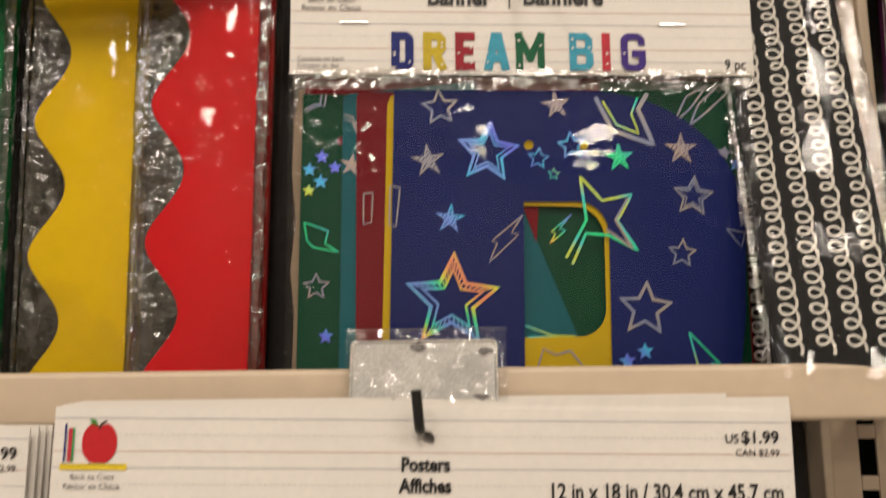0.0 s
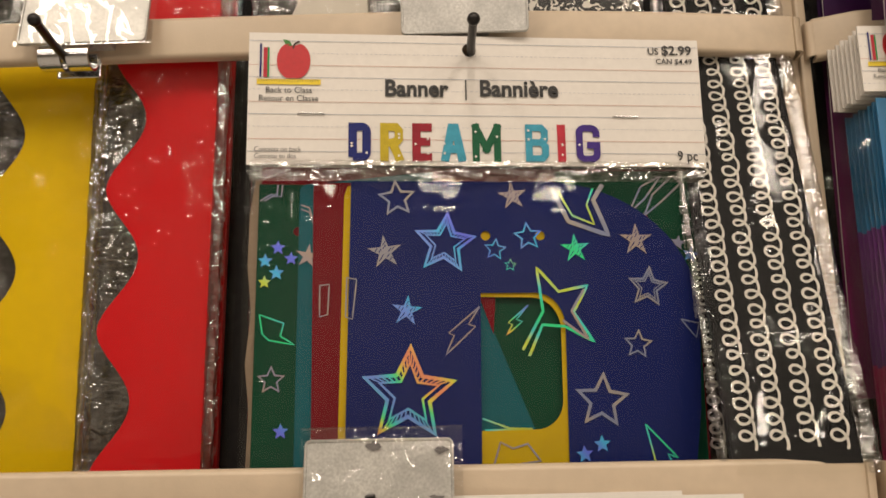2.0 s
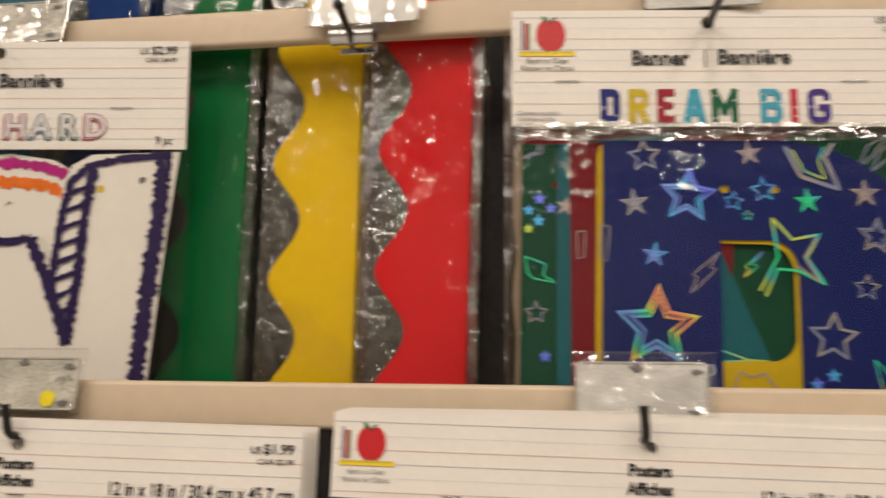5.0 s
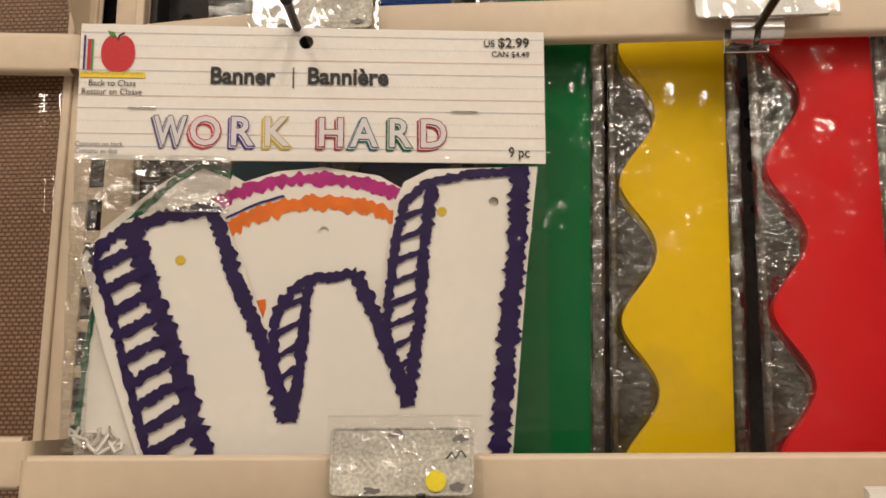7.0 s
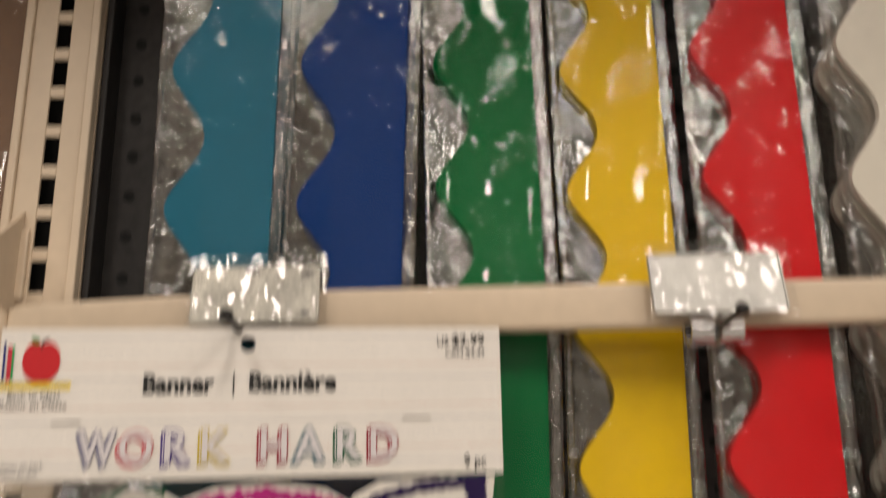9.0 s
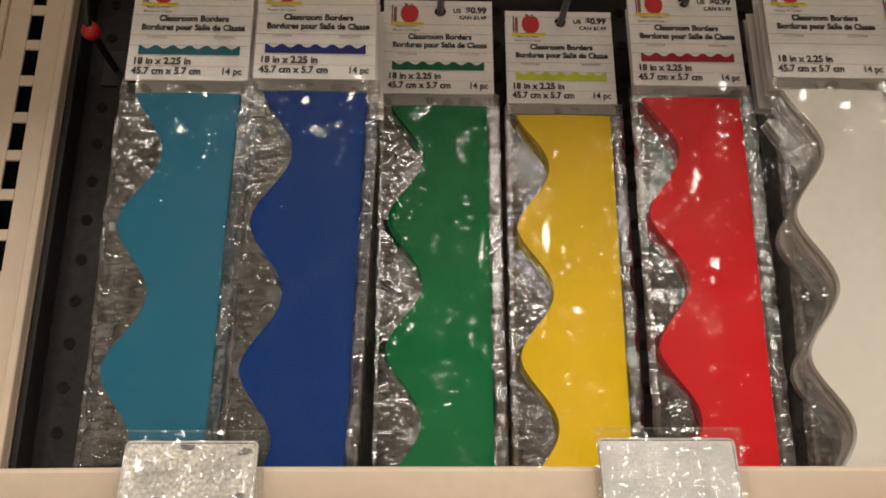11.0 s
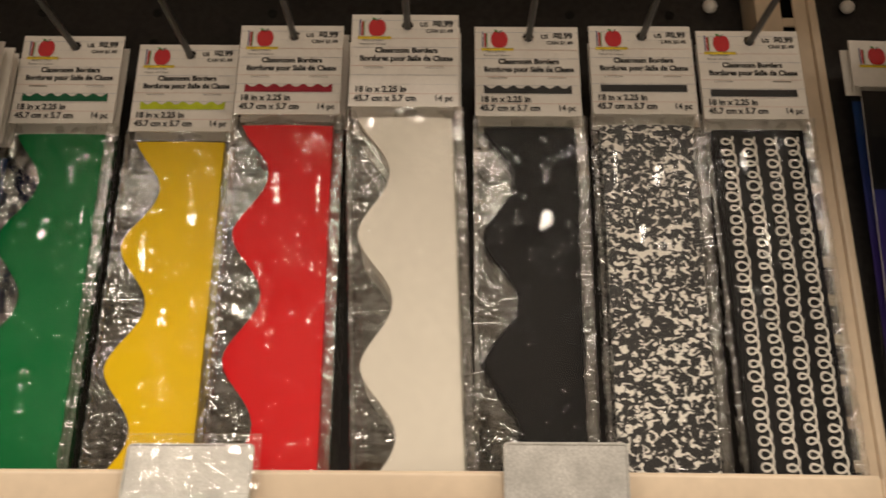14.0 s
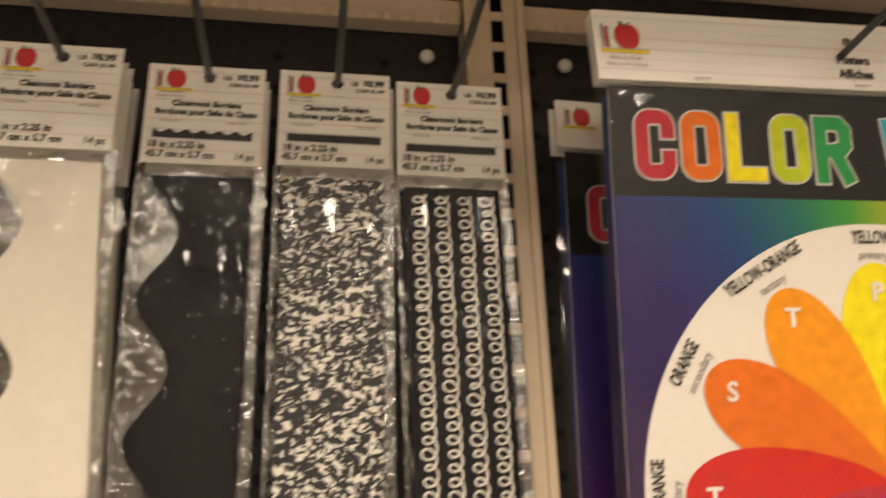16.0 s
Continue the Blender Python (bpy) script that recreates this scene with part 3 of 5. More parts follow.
def label_plate(x0, x1, z0, z1, y, label, face=STEEL, sleeve=True, spots=True, tilt=9.0):
    ob = thing("label_plate", label, "price label holder", group="label holders")
    ob.matrix_basis = Matrix.Translation((0, y, z0)) @ Matrix.Rotation(radians(-tilt), 4, "X") @ Matrix.Translation((0, -y, -z0))
    part("plate", slab(round_rect(x0, x1, z0, z1, 0.0025), y, y + 0.0012), face, ob)
    rim = round_rect(x0 + 0.0006, x1 - 0.0006, z0 + 0.0006, z1 - 0.0006, 0.0022)
    part("rolled_edge", tube([(px, y, pz) for px, pz in rim + rim[:1]], 0.0007, 6), face, ob)
    part("flange", boxed(x0 + 0.02, x1 - 0.02, y + 0.0012, upper_line(x0) + 0.0005 if z0 > 1.4 else lower_line(x0) + 0.0005, z0 + 0.002, z0 + 0.008, 0.0006), STEEL, ob)
    if sleeve:
        part("sleeve", film_sheet(x0 - 0.0016, x1 + 0.0040, z0 - 0.002, z1 + 0.0046, lambda z: y - 0.0022, 0.0007, 44, 24, x0 * 50, 75, None, 0.001, 0.0, lambda q, z: 0.55), SLEEVE, ob, "clear plastic sleeve")
        for za, zb in ((z1 + 0.0040, z1 + 0.0050), (z0 - 0.0024, z0 - 0.0016)):
            part("sleeve_weld", boxed(x0 - 0.0016, x1 + 0.0040, y - 0.0022, y - 0.0017, za, zb, 0.0002), SLEEVE, ob, "welded edge of the sleeve")
    if spots:
        rnd = random.Random(int(abs(x0) * 9000))
        for k in range(4):
            cx, cz = ((x0 + x1) / 2 - 0.002, z1 - 0.003) if k == 0 else (x1 - 0.006, z1 - 0.005) if k == 1 else (x1 - 0.007, z0 + 0.004) if k == 2 else (x0 + 0.018, z0 + 0.0022)
            part("residue", slab([(cx + rnd.uniform(0.3, 1) * 0.0046 * math.cos(a), cz + rnd.uniform(0.4, 1) * 0.0024 * math.sin(a)) for a in (i * 0.45 for i in range(14))], y - 0.0009, y - 0.0009), GREY_INK, ob, "dark glue residue")
    return ob


def rail_hook(x, z, y_from, y_tip, rise=0.0, ball=0.0032, clip=False, turned=0.0):
    ob = thing("rail_hook", "black oxide hook clipped to the fence rail", "display hook", group="rail hooks")
    rod = [(x, y_from + 0.006, z - 0.001), (x, y_from, z), (x, (y_from + y_tip) / 2, z + rise * 0.35), (x + 0.001, y_tip, z + rise)]
    if turned:
        part("rod", tube(rod + [(x + 0.001, y_tip - 0.003, z + rise + 0.002), (x + 0.0008, y_tip - 0.0045, z + rise + 0.006), (x, y_tip - 0.006, z + rise + turned)], 0.0022), ROD, ob)
        return ob
    part("rod", tube(rod, 0.0022), ROD, ob)
    b = bmesh.new()
    bmesh.ops.create_uvsphere(b, u_segments=16, v_segments=10, radius=ball)
    for f in b.faces:
        f.smooth = True
    part("ball_tip", b, ROD, ob).matrix_basis = pose(x + 0.001, y_tip, z + rise)
    if clip:
        for dx in (-0.0072, 0.0072):
            outer, inner = ([(rr * math.cos(radians(100 + 15 * i)), rr * math.sin(radians(100 + 15 * i))) for i in range(21)] for rr in (0.0068, 0.0056))
            c = slab(outer + inner[::-1], -0.0056, 0.0056)
            for f in c.faces:
                f.smooth = True
            part("clip_roll", c, ZINC, ob, "bright zinc clip").matrix_basis = pose(x + dx, y_from - 0.0085, z + 0.0015, 0, 0, 90)
        part("clip_strap", boxed(x - 0.0115, x + 0.0115, y_from + 0.004, y_from + 0.0055, z - 0.004, z + 0.012, 0.0005), ZINC, ob)
    return ob


label_plate(-0.4190, -0.3555, 1.4820, 1.5122, 0.4055, "dull steel label holder with torn smudged paper", DUST_PAPER)
label_plate(-0.1905, -0.1232, 1.4815, 1.5135, 0.4035, "bright steel label holder in a crinkled clear sleeve", STEEL, True, False)
label_plate(0.0085, 0.0738, 1.4815, 1.5142, 0.4055, "brushed bare steel label holder", STEEL, False, False, tilt=-4.0)
label_plate(-0.0335, 0.0312, 1.2512, 1.2805, 0.3765, "galvanised steel label holder with glue residue", tilt=7.0)
lb = label_plate(-0.3678, -0.3052, 1.2512, 1.2805, 0.3765, "steel label holder with a round yellow sticker", DUST_PAPER, tilt=7.0)
part("sticker", slab(disc_pts(-0.3215, 1.2575, 0.0045), 0.3752, 0.3756), INK_COLOURS["lemon"], lb, "round yellow sticker")
part("scribble", stroke([(-0.3170, 1.2665), (-0.3145, 1.2695), (-0.3130, 1.2668), (-0.3105, 1.2702), (-0.3085, 1.2672)], 0.0008, 0.3746), INK, lb)
rail_hook(0.0440, 1.4712, 0.420, 0.372, 0.001)
rail_hook(-0.3913, 1.4765, 0.4145, 0.364, 0.001)
rail_hook(-0.1623, 1.4715, 0.4115, 0.366, 0.004, clip=True)
rail_hook(-0.0022, 1.2418, 0.386, 0.361, 0.001, turned=0.016)
rail_hook(-0.3260, 1.2375, 0.386, 0.354, 0.001, turned=0.016)
for x in (0.1658, 0.2638):
    b = bmesh.new()
    bmesh.ops.create_uvsphere(b, u_segments=18, v_segments=10, radius=0.0052)
    bmesh.ops.scale(b, vec=(1, 0.8, 1), verts=b.verts)
    for f in b.faces:
        f.smooth = True
    k = thing("panel_plug", "white round plastic plug in the panel", "plug", pose(x, PANEL_Y - 0.004, 1.8261), group="panel plugs")
    part("plug_head", b, PEG, k)
    part("plug_stem", tube([(0, 0, 0), (0, 0.006, 0)], 0.0025), PEG, k)
peg_hook(-0.4706, 1.7475, 0.42, ROD, "black hook with a red cap on the panel", 0.0, RED_CAP)


# ---- border packs ----
HDR_W, HDR_H, STRIP_W, STRIP_L, WAVE, DEEP = 0.066, 0.064, 0.0572, 0.457, 0.0752, 0.0195
SPECKLE = speckle_material()
LOOP_WHITE = material("white_chalk_loop_print", (0.66, 0.63, 0.57), 0.45, vary=0.15, scale=300)


def wave_left(s):
    """How far the scalloped edge is cut in at s below the strip's top."""
    return DEEP * (0.5 - 0.5 * math.cos(2 * math.pi * (s + 0.004) / WAVE)) ** 0.9


def header_card(ob, w, h, hole_x, hole_z, thick=0.0011):
    return part("header_card", slab([(0, -h), (w, -h), (w, 0), (0, 0)], 0, thick, holes=(disc_pts(hole_x, hole_z, 0.0036, 18),)), CARD, ob, "folded white printed header card")


def border_pack(colour, x, z, yh, yr, yb, drift, drift_low, front=True, tilt=0.0, group="classroom border packs"):
    """Header card stapled on a clear sleeve with a block of border strips. Local origin: the header's top left corner."""
    words = {"speckle": "black-and-white marbled", "loops": "white-looped black"}.get(colour, colour)
    shape = "straight-edged" if colour in ("speckle", "loops") else "scalloped"
    ob = thing("border_pack", f"{words} {shape} classroom borders in a clear hanging pack", "border pack", pose(x, yh, z, 0, tilt, 0), group)
    top = -HDR_H - 0.0065
    zr, zb = 1.495 - z, 1.262 - z
    length = 0.4445 if colour == "loops" else STRIP_L

    def bend(v):
        if v > top:
            return 0.0
        if v > zr:
            u = (top - v) / (top - zr)
            return (yr - yh) * (u * u * (3 - 2 * u) * 0.5 + u * 0.5)
        u = min(1.15, (zr - v) / (zr - zb))
        return (yr - yh) + (yb - yr) * u

    def lean(v):
        if v > top:
            return 0.0
        if v > zr:
            return drift * (top - v) / (top - zr)
        return drift + drift_low * (zr - v) / (zr - zb)

    hd = header_card(ob, HDR_W, HDR_H, HDR_W * 0.52, -0.0075)
    right = HDR_W - 0.0042
    left = right - STRIP_W
    bm = bmesh.new()
    n = 132
    rows = []
    for i in range(n + 1):
        s = length * i / n
        v = top - s
        cut = wave_left(s) if shape == "scalloped" else 0.0
        y = bend(v) + 0.0028
        xs = [left + cut + (right - left - cut) * k / 4 for k in range(5)]
        swell = [0.0, -0.0007, -0.0011, -0.0007, 0.0]
        dx = lean(v)
        rows.append(([bm.verts.new((q + dx, y + w, v)) for q, w in zip(xs, swell)], [bm.verts.new((q + dx, y + 0.0042, v)) for q in (xs[0], xs[-1])]))
    for (a, ab), (b, bb) in zip(rows, rows[1:]):
        for k in range(4):
            bm.faces.new((a[k], a[k + 1], b[k + 1], b[k])).smooth = True
        bm.faces.new((a[4], ab[1], bb[1], b[4]))
        bm.faces.new((ab[0], a[0], b[0], bb[0]))
        bm.faces.new((ab[1], ab[0], bb[0], bb[1]))
    for a, ab in (rows[0], rows[-1]):
        bm.faces.new((*a, ab[1], ab[0]))
    paper = SPECKLE if colour == "speckle" else STRIP["black" if colour == "loops" else colour]
    part("border_strips", bm, paper, ob)
    if colour == "loops":
        for k in range(4):
            pts, t = [], 0.0
            x0 = left + STRIP_W * (0.145 + 0.238 * k)
            while True:
                jig = noise.noise((t * 0.16, k * 5.0, 1))
                size = 1 + 0.45 * jig
                v = top - 0.005 - 0.0073 * t / (2 * math.pi) - 0.0038 * size * math.sin(t)
                if v < top - length + 0.006:
                    break
                pts.append((x0 + 0.0037 * size * math.cos(t) + 0.0010 * noise.noise((t * 0.09, k * 3.0, 4)) + lean(v), v))
                t += 0.35
            b = stroke(pts, 0.0013, 0, None, 0.5, 0.0009, k)
            for vert in b.verts:
                vert.co.y = bend(vert.co.z) + 0.0028 - 0.0013
            part("loop_print", b, LOOP_WHITE, ob, "white looping line print")
    seed = x * 37 + yh * 90

    def loose(q, v):
        inner = left + (wave_left(top - v) if shape == "scalloped" else 0.0)
        gap = max(inner - q, q - right) / 0.004
        return max(0.03, min(1.0, gap + 0.45)) if gap > -0.45 else 0.03

    part("sleeve_front", film_sheet(-0.0012, HDR_W + 0.0022, top - length - 0.004, -HDR_H + 0.002, lambda v: bend(v) - 0.0006, 0.0010, 44 if front else 16, 260 if front else 40, seed, 165, lean, 0.0030, 0.0018, loose), FILM, ob, "clear crinkled plastic sleeve")
    if front:
        part("sleeve_back", film_sheet(-0.0012, HDR_W + 0.0022, top - length - 0.004, -HDR_H + 0.002, lambda v: bend(v) + 0.0082, 0.0014, 24, 150, seed + 4, 110, lean, -0.002, 0.0, slack_all), FILM_CRUMPLE, ob, "clear plastic back of the sleeve")
        for xa, xb in ((-0.0014, 0.0016), (HDR_W - 0.0034, HDR_W + 0.0030)):
            part("sleeve_seam", film_sheet(xa, xb, top - length - 0.004, -HDR_H, lambda v: bend(v) - 0.0011, 0.0011, 6, 170, seed + xa * 900, 200, lean, 0.001, 0.0, slack_all), FILM_CRUMPLE, ob, "crimped sleeve seam")
        apple_logo(hd, 0.0040, -0.0178, 0.0205)
        text("Back to Class", 0.0016, GREY_INK, hd, 0.0135, -0.0192, align="CENTER")
        text("Retour en Classe", 0.0016, GREY_INK, hd, 0.0135, -0.0219, align="CENTER")
        text("$0.99", 0.0041, INK, hd, HDR_W - 0.0035, -0.0088, align="RIGHT", bold=0.05, squeeze=0.95)
        text("US", 0.0029, INK, hd, HDR_W - 0.0190, -0.0088, align="RIGHT", bold=0.04)
        text("CAN $1.49", 0.0025, INK, hd, HDR_W - 0.0035, -0.0132, align="RIGHT", bold=0.035)
        text("Classroom Borders", 0.0036, INK, hd, HDR_W / 2 + 0.001, -0.0274, align="CENTER", bold=0.052, squeeze=0.94)
        text("Bordures pour Salle de Classe", 0.0036, INK, hd, HDR_W / 2 + 0.001, -0.0331, align="CENTER", bold=0.052, squeeze=0.90)
        text("18 in x 2.25 in", 0.0040, INK, hd, 0.003, -0.0545, bold=0.05, squeeze=0.96)
        text("45.7 cm x 5.7 cm", 0.0040, INK, hd, 0.003, -0.0606, bold=0.05, squeeze=0.94)
        text("14 pc", 0.0040, INK, hd, HDR_W - 0.0035, -0.0606, align="RIGHT", bold=0.035, squeeze=0.9)
        ruled_lines(hd, HDR_W, HDR_H, 0.0064)
        swatch = {"teal": "teal", "blue": "navy", "green": "forest", "yellow": "lime", "red": "crimson"}.get(colour)
        ink = INK_COLOURS[swatch] if swatch else (LINE_RED if colour == "white" else INK)
        if colour in ("speckle", "loops"):
            pts = [(0.0055, -0.0485), (0.0605, -0.0485), (0.0605, -0.0435), (0.0055, -0.0435)]
        else:
            pts = [(0.0055, -0.0485), (0.0605, -0.0485)] + [(0.0605 - 0.055 * i / 60, -0.0428 - 0.0011 * (1 - math.cos(2 * math.pi * 6 * i / 60))) for i in range(61)]
        if colour != "white":
            part("colour_swatch", slab(pts, -0.0005, -0.0005), ink, hd, "printed picture of the border")
        staple(hd, 0.009, -0.0378, 0.011)
        staple(hd, 0.046, -0.0378, 0.011)
    return ob


# colour, x of the header's left, z of its top, depth at header, at rail, at foot, drift down to the rail, drift below
PACKS = [
    ("teal", -0.4380, 1.7660, 0.3985, 0.4300, 0.4450, -0.0115, -0.004, 4),
    ("blue", -0.3690, 1.7667, 0.3965, 0.4290, 0.4450, -0.0090, -0.004, 5),
    ("green", -0.3007, 1.7788, 0.4330, 0.4330, 0.4500, 0.0000, -0.007, 1),
    ("yellow", -0.2262, 1.7763, 0.4387, 0.4390, 0.4550, -0.0012, -0.0055, 1),
    ("red", -0.1545, 1.7790, 0.4200, 0.4270, 0.4350, 0.0000, -0.0045, 2),
    ("white", -0.0809, 1.7743, 0.4005, 0.4290, 0.4400, 0.0080, 0.000, 4),
    ("black", -0.0042, 1.7775, 0.4180, 0.4310, 0.4450, 0.0000, 0.000, 2),
    ("speckle", 0.0702, 1.7828, 0.4245, 0.4360, 0.4450, 0.0010, 0.000, 2),
    ("loops", 0.1406, 1.7808, 0.4265, 0.4375, 0.3900, 0.0066, 0.003, 1),
]
for c, px, pz, yh, yr, yb, d1, d2, behind in PACKS:
    border_pack(c, px, pz, yh, yr, yb, d1, d2)
    rnd = random.Random(c)
    for k in range(behind):
        step = 0.0085 * (k + 1)
        back = yr + step if yr + step < 0.455 else 0.455 + 0.0005 * k
        border_pack(c, px + rnd.uniform(0.0005, 0.0035), pz + rnd.uniform(-0.006, -0.001), min(yh + step, 0.4585), back, max(back, min(yb + step, 0.458)), d1, d2, False)
    peg_hook(px + HDR_W * 0.52, pz - 0.0085, 0.22)


# ---- banner packs ----
BAN_W, BAN_H = 0.2307, 0.0685


def mm(pts):
    return [(a / 1000, b / 1000) for a, b in pts]


def banner_header(ob, shift=0.0, lift=0.0):
    """The printed header card; shift and lift: how far its print sits off to the side, and its title up."""
    hd = header_card(ob, BAN_W, BAN_H, 0.1105, -0.0075)
    apple_logo(hd, 0.0042, -0.0275, 0.0315)
    text("Back to Class", 0.0031, INK, hd, 0.0200, -0.0318, align="CENTER", squeeze=0.95)
    text("Retour en Classe", 0.0031, INK, hd, 0.0200, -0.0361, align="CENTER", squeeze=0.95)
    text("Banner", 0.0084, INK, hd, 0.0672, -0.0327 + lift, bold=0.044, squeeze=0.93)
    part("divider", slab([(0.1080, -0.0345 + lift), (0.1087, -0.0345 + lift), (0.1087, -0.0238 + lift), (0.1080, -0.0238 + lift)], -0.0006, -0.0006), INK, hd)
    text("Banni\u00e8re", 0.0084, INK, hd, 0.1150, -0.0322 + lift, bold=0.044, squeeze=0.95)
    text("$2.99", 0.0050, INK, hd, 0.2270, -0.0085, align="RIGHT", bold=0.025)
    text("US", 0.0036, INK, hd, 0.2095, -0.0085, align="RIGHT", bold=0.015)
    text("CAN $4.49", 0.0029, INK, hd, 0.2270, -0.0136, align="RIGHT", bold=0.015)
    text("9 pc", 0.0052, INK, hd, 0.2265, -0.0655, align="RIGHT", bold=0.01, squeeze=0.85)
    text("Contents on back", 0.0026, GREY_INK, hd, 0.0036, -0.0622, squeeze=0.85)
    text("Contenu au dos", 0.0026, GREY_INK, hd, 0.0036, -0.0656, squeeze=0.85)
    for print_part in hd.children:
        print_part.location.x += shift
    ruled_lines(hd, BAN_W, BAN_H, 0.0064)
    staple(hd, 0.0246, -0.0424, 0.013)
    staple(hd, 0.1833, -0.0424, 0.013)
    return hd


def star(parent, x, z, r, kind, mat, y, turn=0.0):
    """A foil star: solid, single line or double line with a shaded side."""
    y -= 0.0004
    if kind == "s":
        part("star", slab(star_pts(x, z, r, 0.45 if r < 0.005 else 0.36, turn), y, y), mat, parent)
        if r > 0.007:
            marks = bmesh.new()
            for k in range(5):
                a = turn + 2 * math.pi * k / 5
                for q in (0.28, 0.5):
                    px, pz = x + r * q * math.sin(a), z + r * q * math.cos(a)
                    stroke([(px - r * 0.07, pz - r * 0.10), (px + r * 0.07, pz + r * 0.10)], r * 0.05, y - 0.00015, marks, 0.3)
            part("star_hatching", marks, PRINT["royal"], parent)
        return
    fat = {"o": 0.76, "d": 0.83, "D": 0.86}[kind]
    part("star", slab(star_pts(x, z, r, 0.48, turn), y, y, holes=(star_pts(x, z, r * fat, 0.46, turn),)), mat, parent)
    if kind != "o":
        part("star", slab(star_pts(x, z, r * 0.66, 0.48, turn), y, y, holes=(star_pts(x, z, r * 0.57, 0.46, turn),)), mat, parent)
        bm = bmesh.new()
        outer, inner = star_pts(x, z, r * fat, 0.47, turn), star_pts(x, z, r * 0.66, 0.48, turn)
        for k in (0, 1, 4, 5, 8, 9):
            for i in range(5):
                u = (i + 0.5) / 5
                a, b = outer[k], outer[(k + 1) % 10]
                c, d = inner[k], inner[(k + 1) % 10]
                p = (a[0] + (b[0] - a[0]) * u, a[1] + (b[1] - a[1]) * u)
                q = (c[0] + (d[0] - c[0]) * u, c[1] + (d[1] - c[1]) * u)
                stroke([p, q], r * 0.03, y, bm, 0.0, 0.01)
        part("star_shading", bm, mat, parent)


def bolt(parent, pts, mat, y):
    part("bolt", stroke(mm(pts + pts[:1]), 0.0007, y - 0.0004), mat, parent)


def bag(ob, w, z0, z1, seed, depth=0.010, amp=0.0011, nz=90, freq=60):
    part("sleeve_front", film_sheet(-0.001, w + 0.001, z0, z1, lambda v: -0.0022, amp, 44, nz, seed, freq, None, 0.004), FILM_FLAT, ob, "clear crinkled plastic sleeve")
    part("sleeve_back", film_sheet(-0.001, w + 0.001, z0, z1, lambda v: depth, 0.001, 20, 40, seed + 3, freq, None, -0.002), FILM_FLAT, ob, "clear plastic back of the sleeve")


dream = thing("banner_pack", "clear pack of foil-star letter cards under a white header", "banner pack", pose(-0.0669, 0.3944, 1.4800, 1, 0, 6.2), "banner packs")
dream_head = banner_header(dream)
for ch, x0, x1, c in (("D", 49.5, 60.5, "navy"), ("R", 65.1, 76.4, "gold"), ("E", 81, 90.8, "crimson"), ("A", 95.4, 107.7, "sky"), ("M", 111, 125.4, "forest"), ("B", 137.8, 149.7, "sky"), ("I", 153.9, 158.5, "rose"), ("G", 163.6, 175.9, "violet")):
    block_letter(ch, x0 / 1000, x1 / 1000, -0.0668, -0.0470, {"M": 0.0036, "G": 0.0035, "B": 0.0036}.get(ch, 0.0042), -0.0005, INK_COLOURS[c], dream_head)
    rnd = random.Random(ch)
    for k in range(3):
        star(dream_head, (x0 + rnd.choice((1.6, x1 - x0 - 2.0))) / 1000, rnd.uniform(-0.065, -0.049), 0.0009, "s", CARD, -0.0006)


def letter_card(parent, pts, mat, y, holes=(), label=""):
    return part("letter_card", slab(mm(pts), y, y + 0.0005, holes=[mm(h) for h in holes]), mat, parent, label)


def mmr(x0, x1, z0, z1, r):
    return [(a * 1000, b * 1000) for a, b in round_rect(x0 / 1000, x1 / 1000, z0 / 1000, z1 / 1000, r / 1000, 6)]


def mmd(x, z, r):
    return [(a * 1000, b * 1000) for a, b in disc_pts(x / 1000, z / 1000, r / 1000, 16)]


FOOT = -222
arc = [(145 + 77 * math.sin(radians(a)), -141 + 64.5 * math.cos(radians(a))) for a in range(0, 91, 6)]
blue_d = letter_card(dream, [(48, FOOT), (50.8, -76.8)] + arc + [(219, -190), (214, FOOT)], PRINT["royal"], 0.0005,
                     [[(112, -214), (113.3, -132.3)] + [(140 + 14.5 * math.sin(radians(a)), -149 + 16.7 * math.cos(radians(a))) for a in range(0, 91, 10)] + [(153.5, -214)], mmd(116.5, -104, 2.4), mmd(143.6, -104, 2.4)], "royal blue letter D card with foil stars")
letter_card(dream, [(44.5, FOOT), (47.5, -84), (49, -79.5), (53, -77.5), (140, -77.6)] + [(x - 2.5, z - 1) for x, z in arc[1:]] + [(214, -190), (210, FOOT)], PRINT["yellow"], 0.0016, [[(112, -197.8), (113, -134)] + [(138 + 14.4 * math.sin(radians(a)), -150 + 15.5 * math.cos(radians(a))) for a in range(0, 91, 10)] + [(139 + 13 * math.cos(radians(a)), -184 - 13.5 * math.sin(radians(a))) for a in range(0, 91, 10)]], "yellow letter card")
letter_card(dream, mmr(32.5, 112, FOOT, -77, 3), PRINT["maroon"], 0.0026, (), "dark red letter card")
part("letter_card", slab(mm([(112, -131), (121, -131), (119.5, -152), (112, -131)][:3]), 0.0030, 0.0034), PRINT["maroon"], dream)
letter_card(dream, [(24.5, FOOT), (25.8, -80), (28, -77.8), (91, -70.8), (92, -80), (113, -134), (139, -199), (139, FOOT)], PRINT["teal"], 0.0036, (), "teal letter card")
letter_card(dream, [(4.5, FOOT), (6, -77.4), (153.3, -78), (153.3, -70.1), (224.3, -69.6), (222.5, FOOT)], PRINT["dark_green"], 0.0046, [mmd(25.0, -101, 2.3)], "dark green letter card")
letter_card(dream, mmr(7, 224, FOOT, -68.4, 2), PRINT["maroon"], 0.0056, (), "dark red letter card")
part("punched_hole", slab(mm(mmd(197.5, -94.6, 2.6)), 0.0042, 0.0042), PRINT["maroon"], dream)
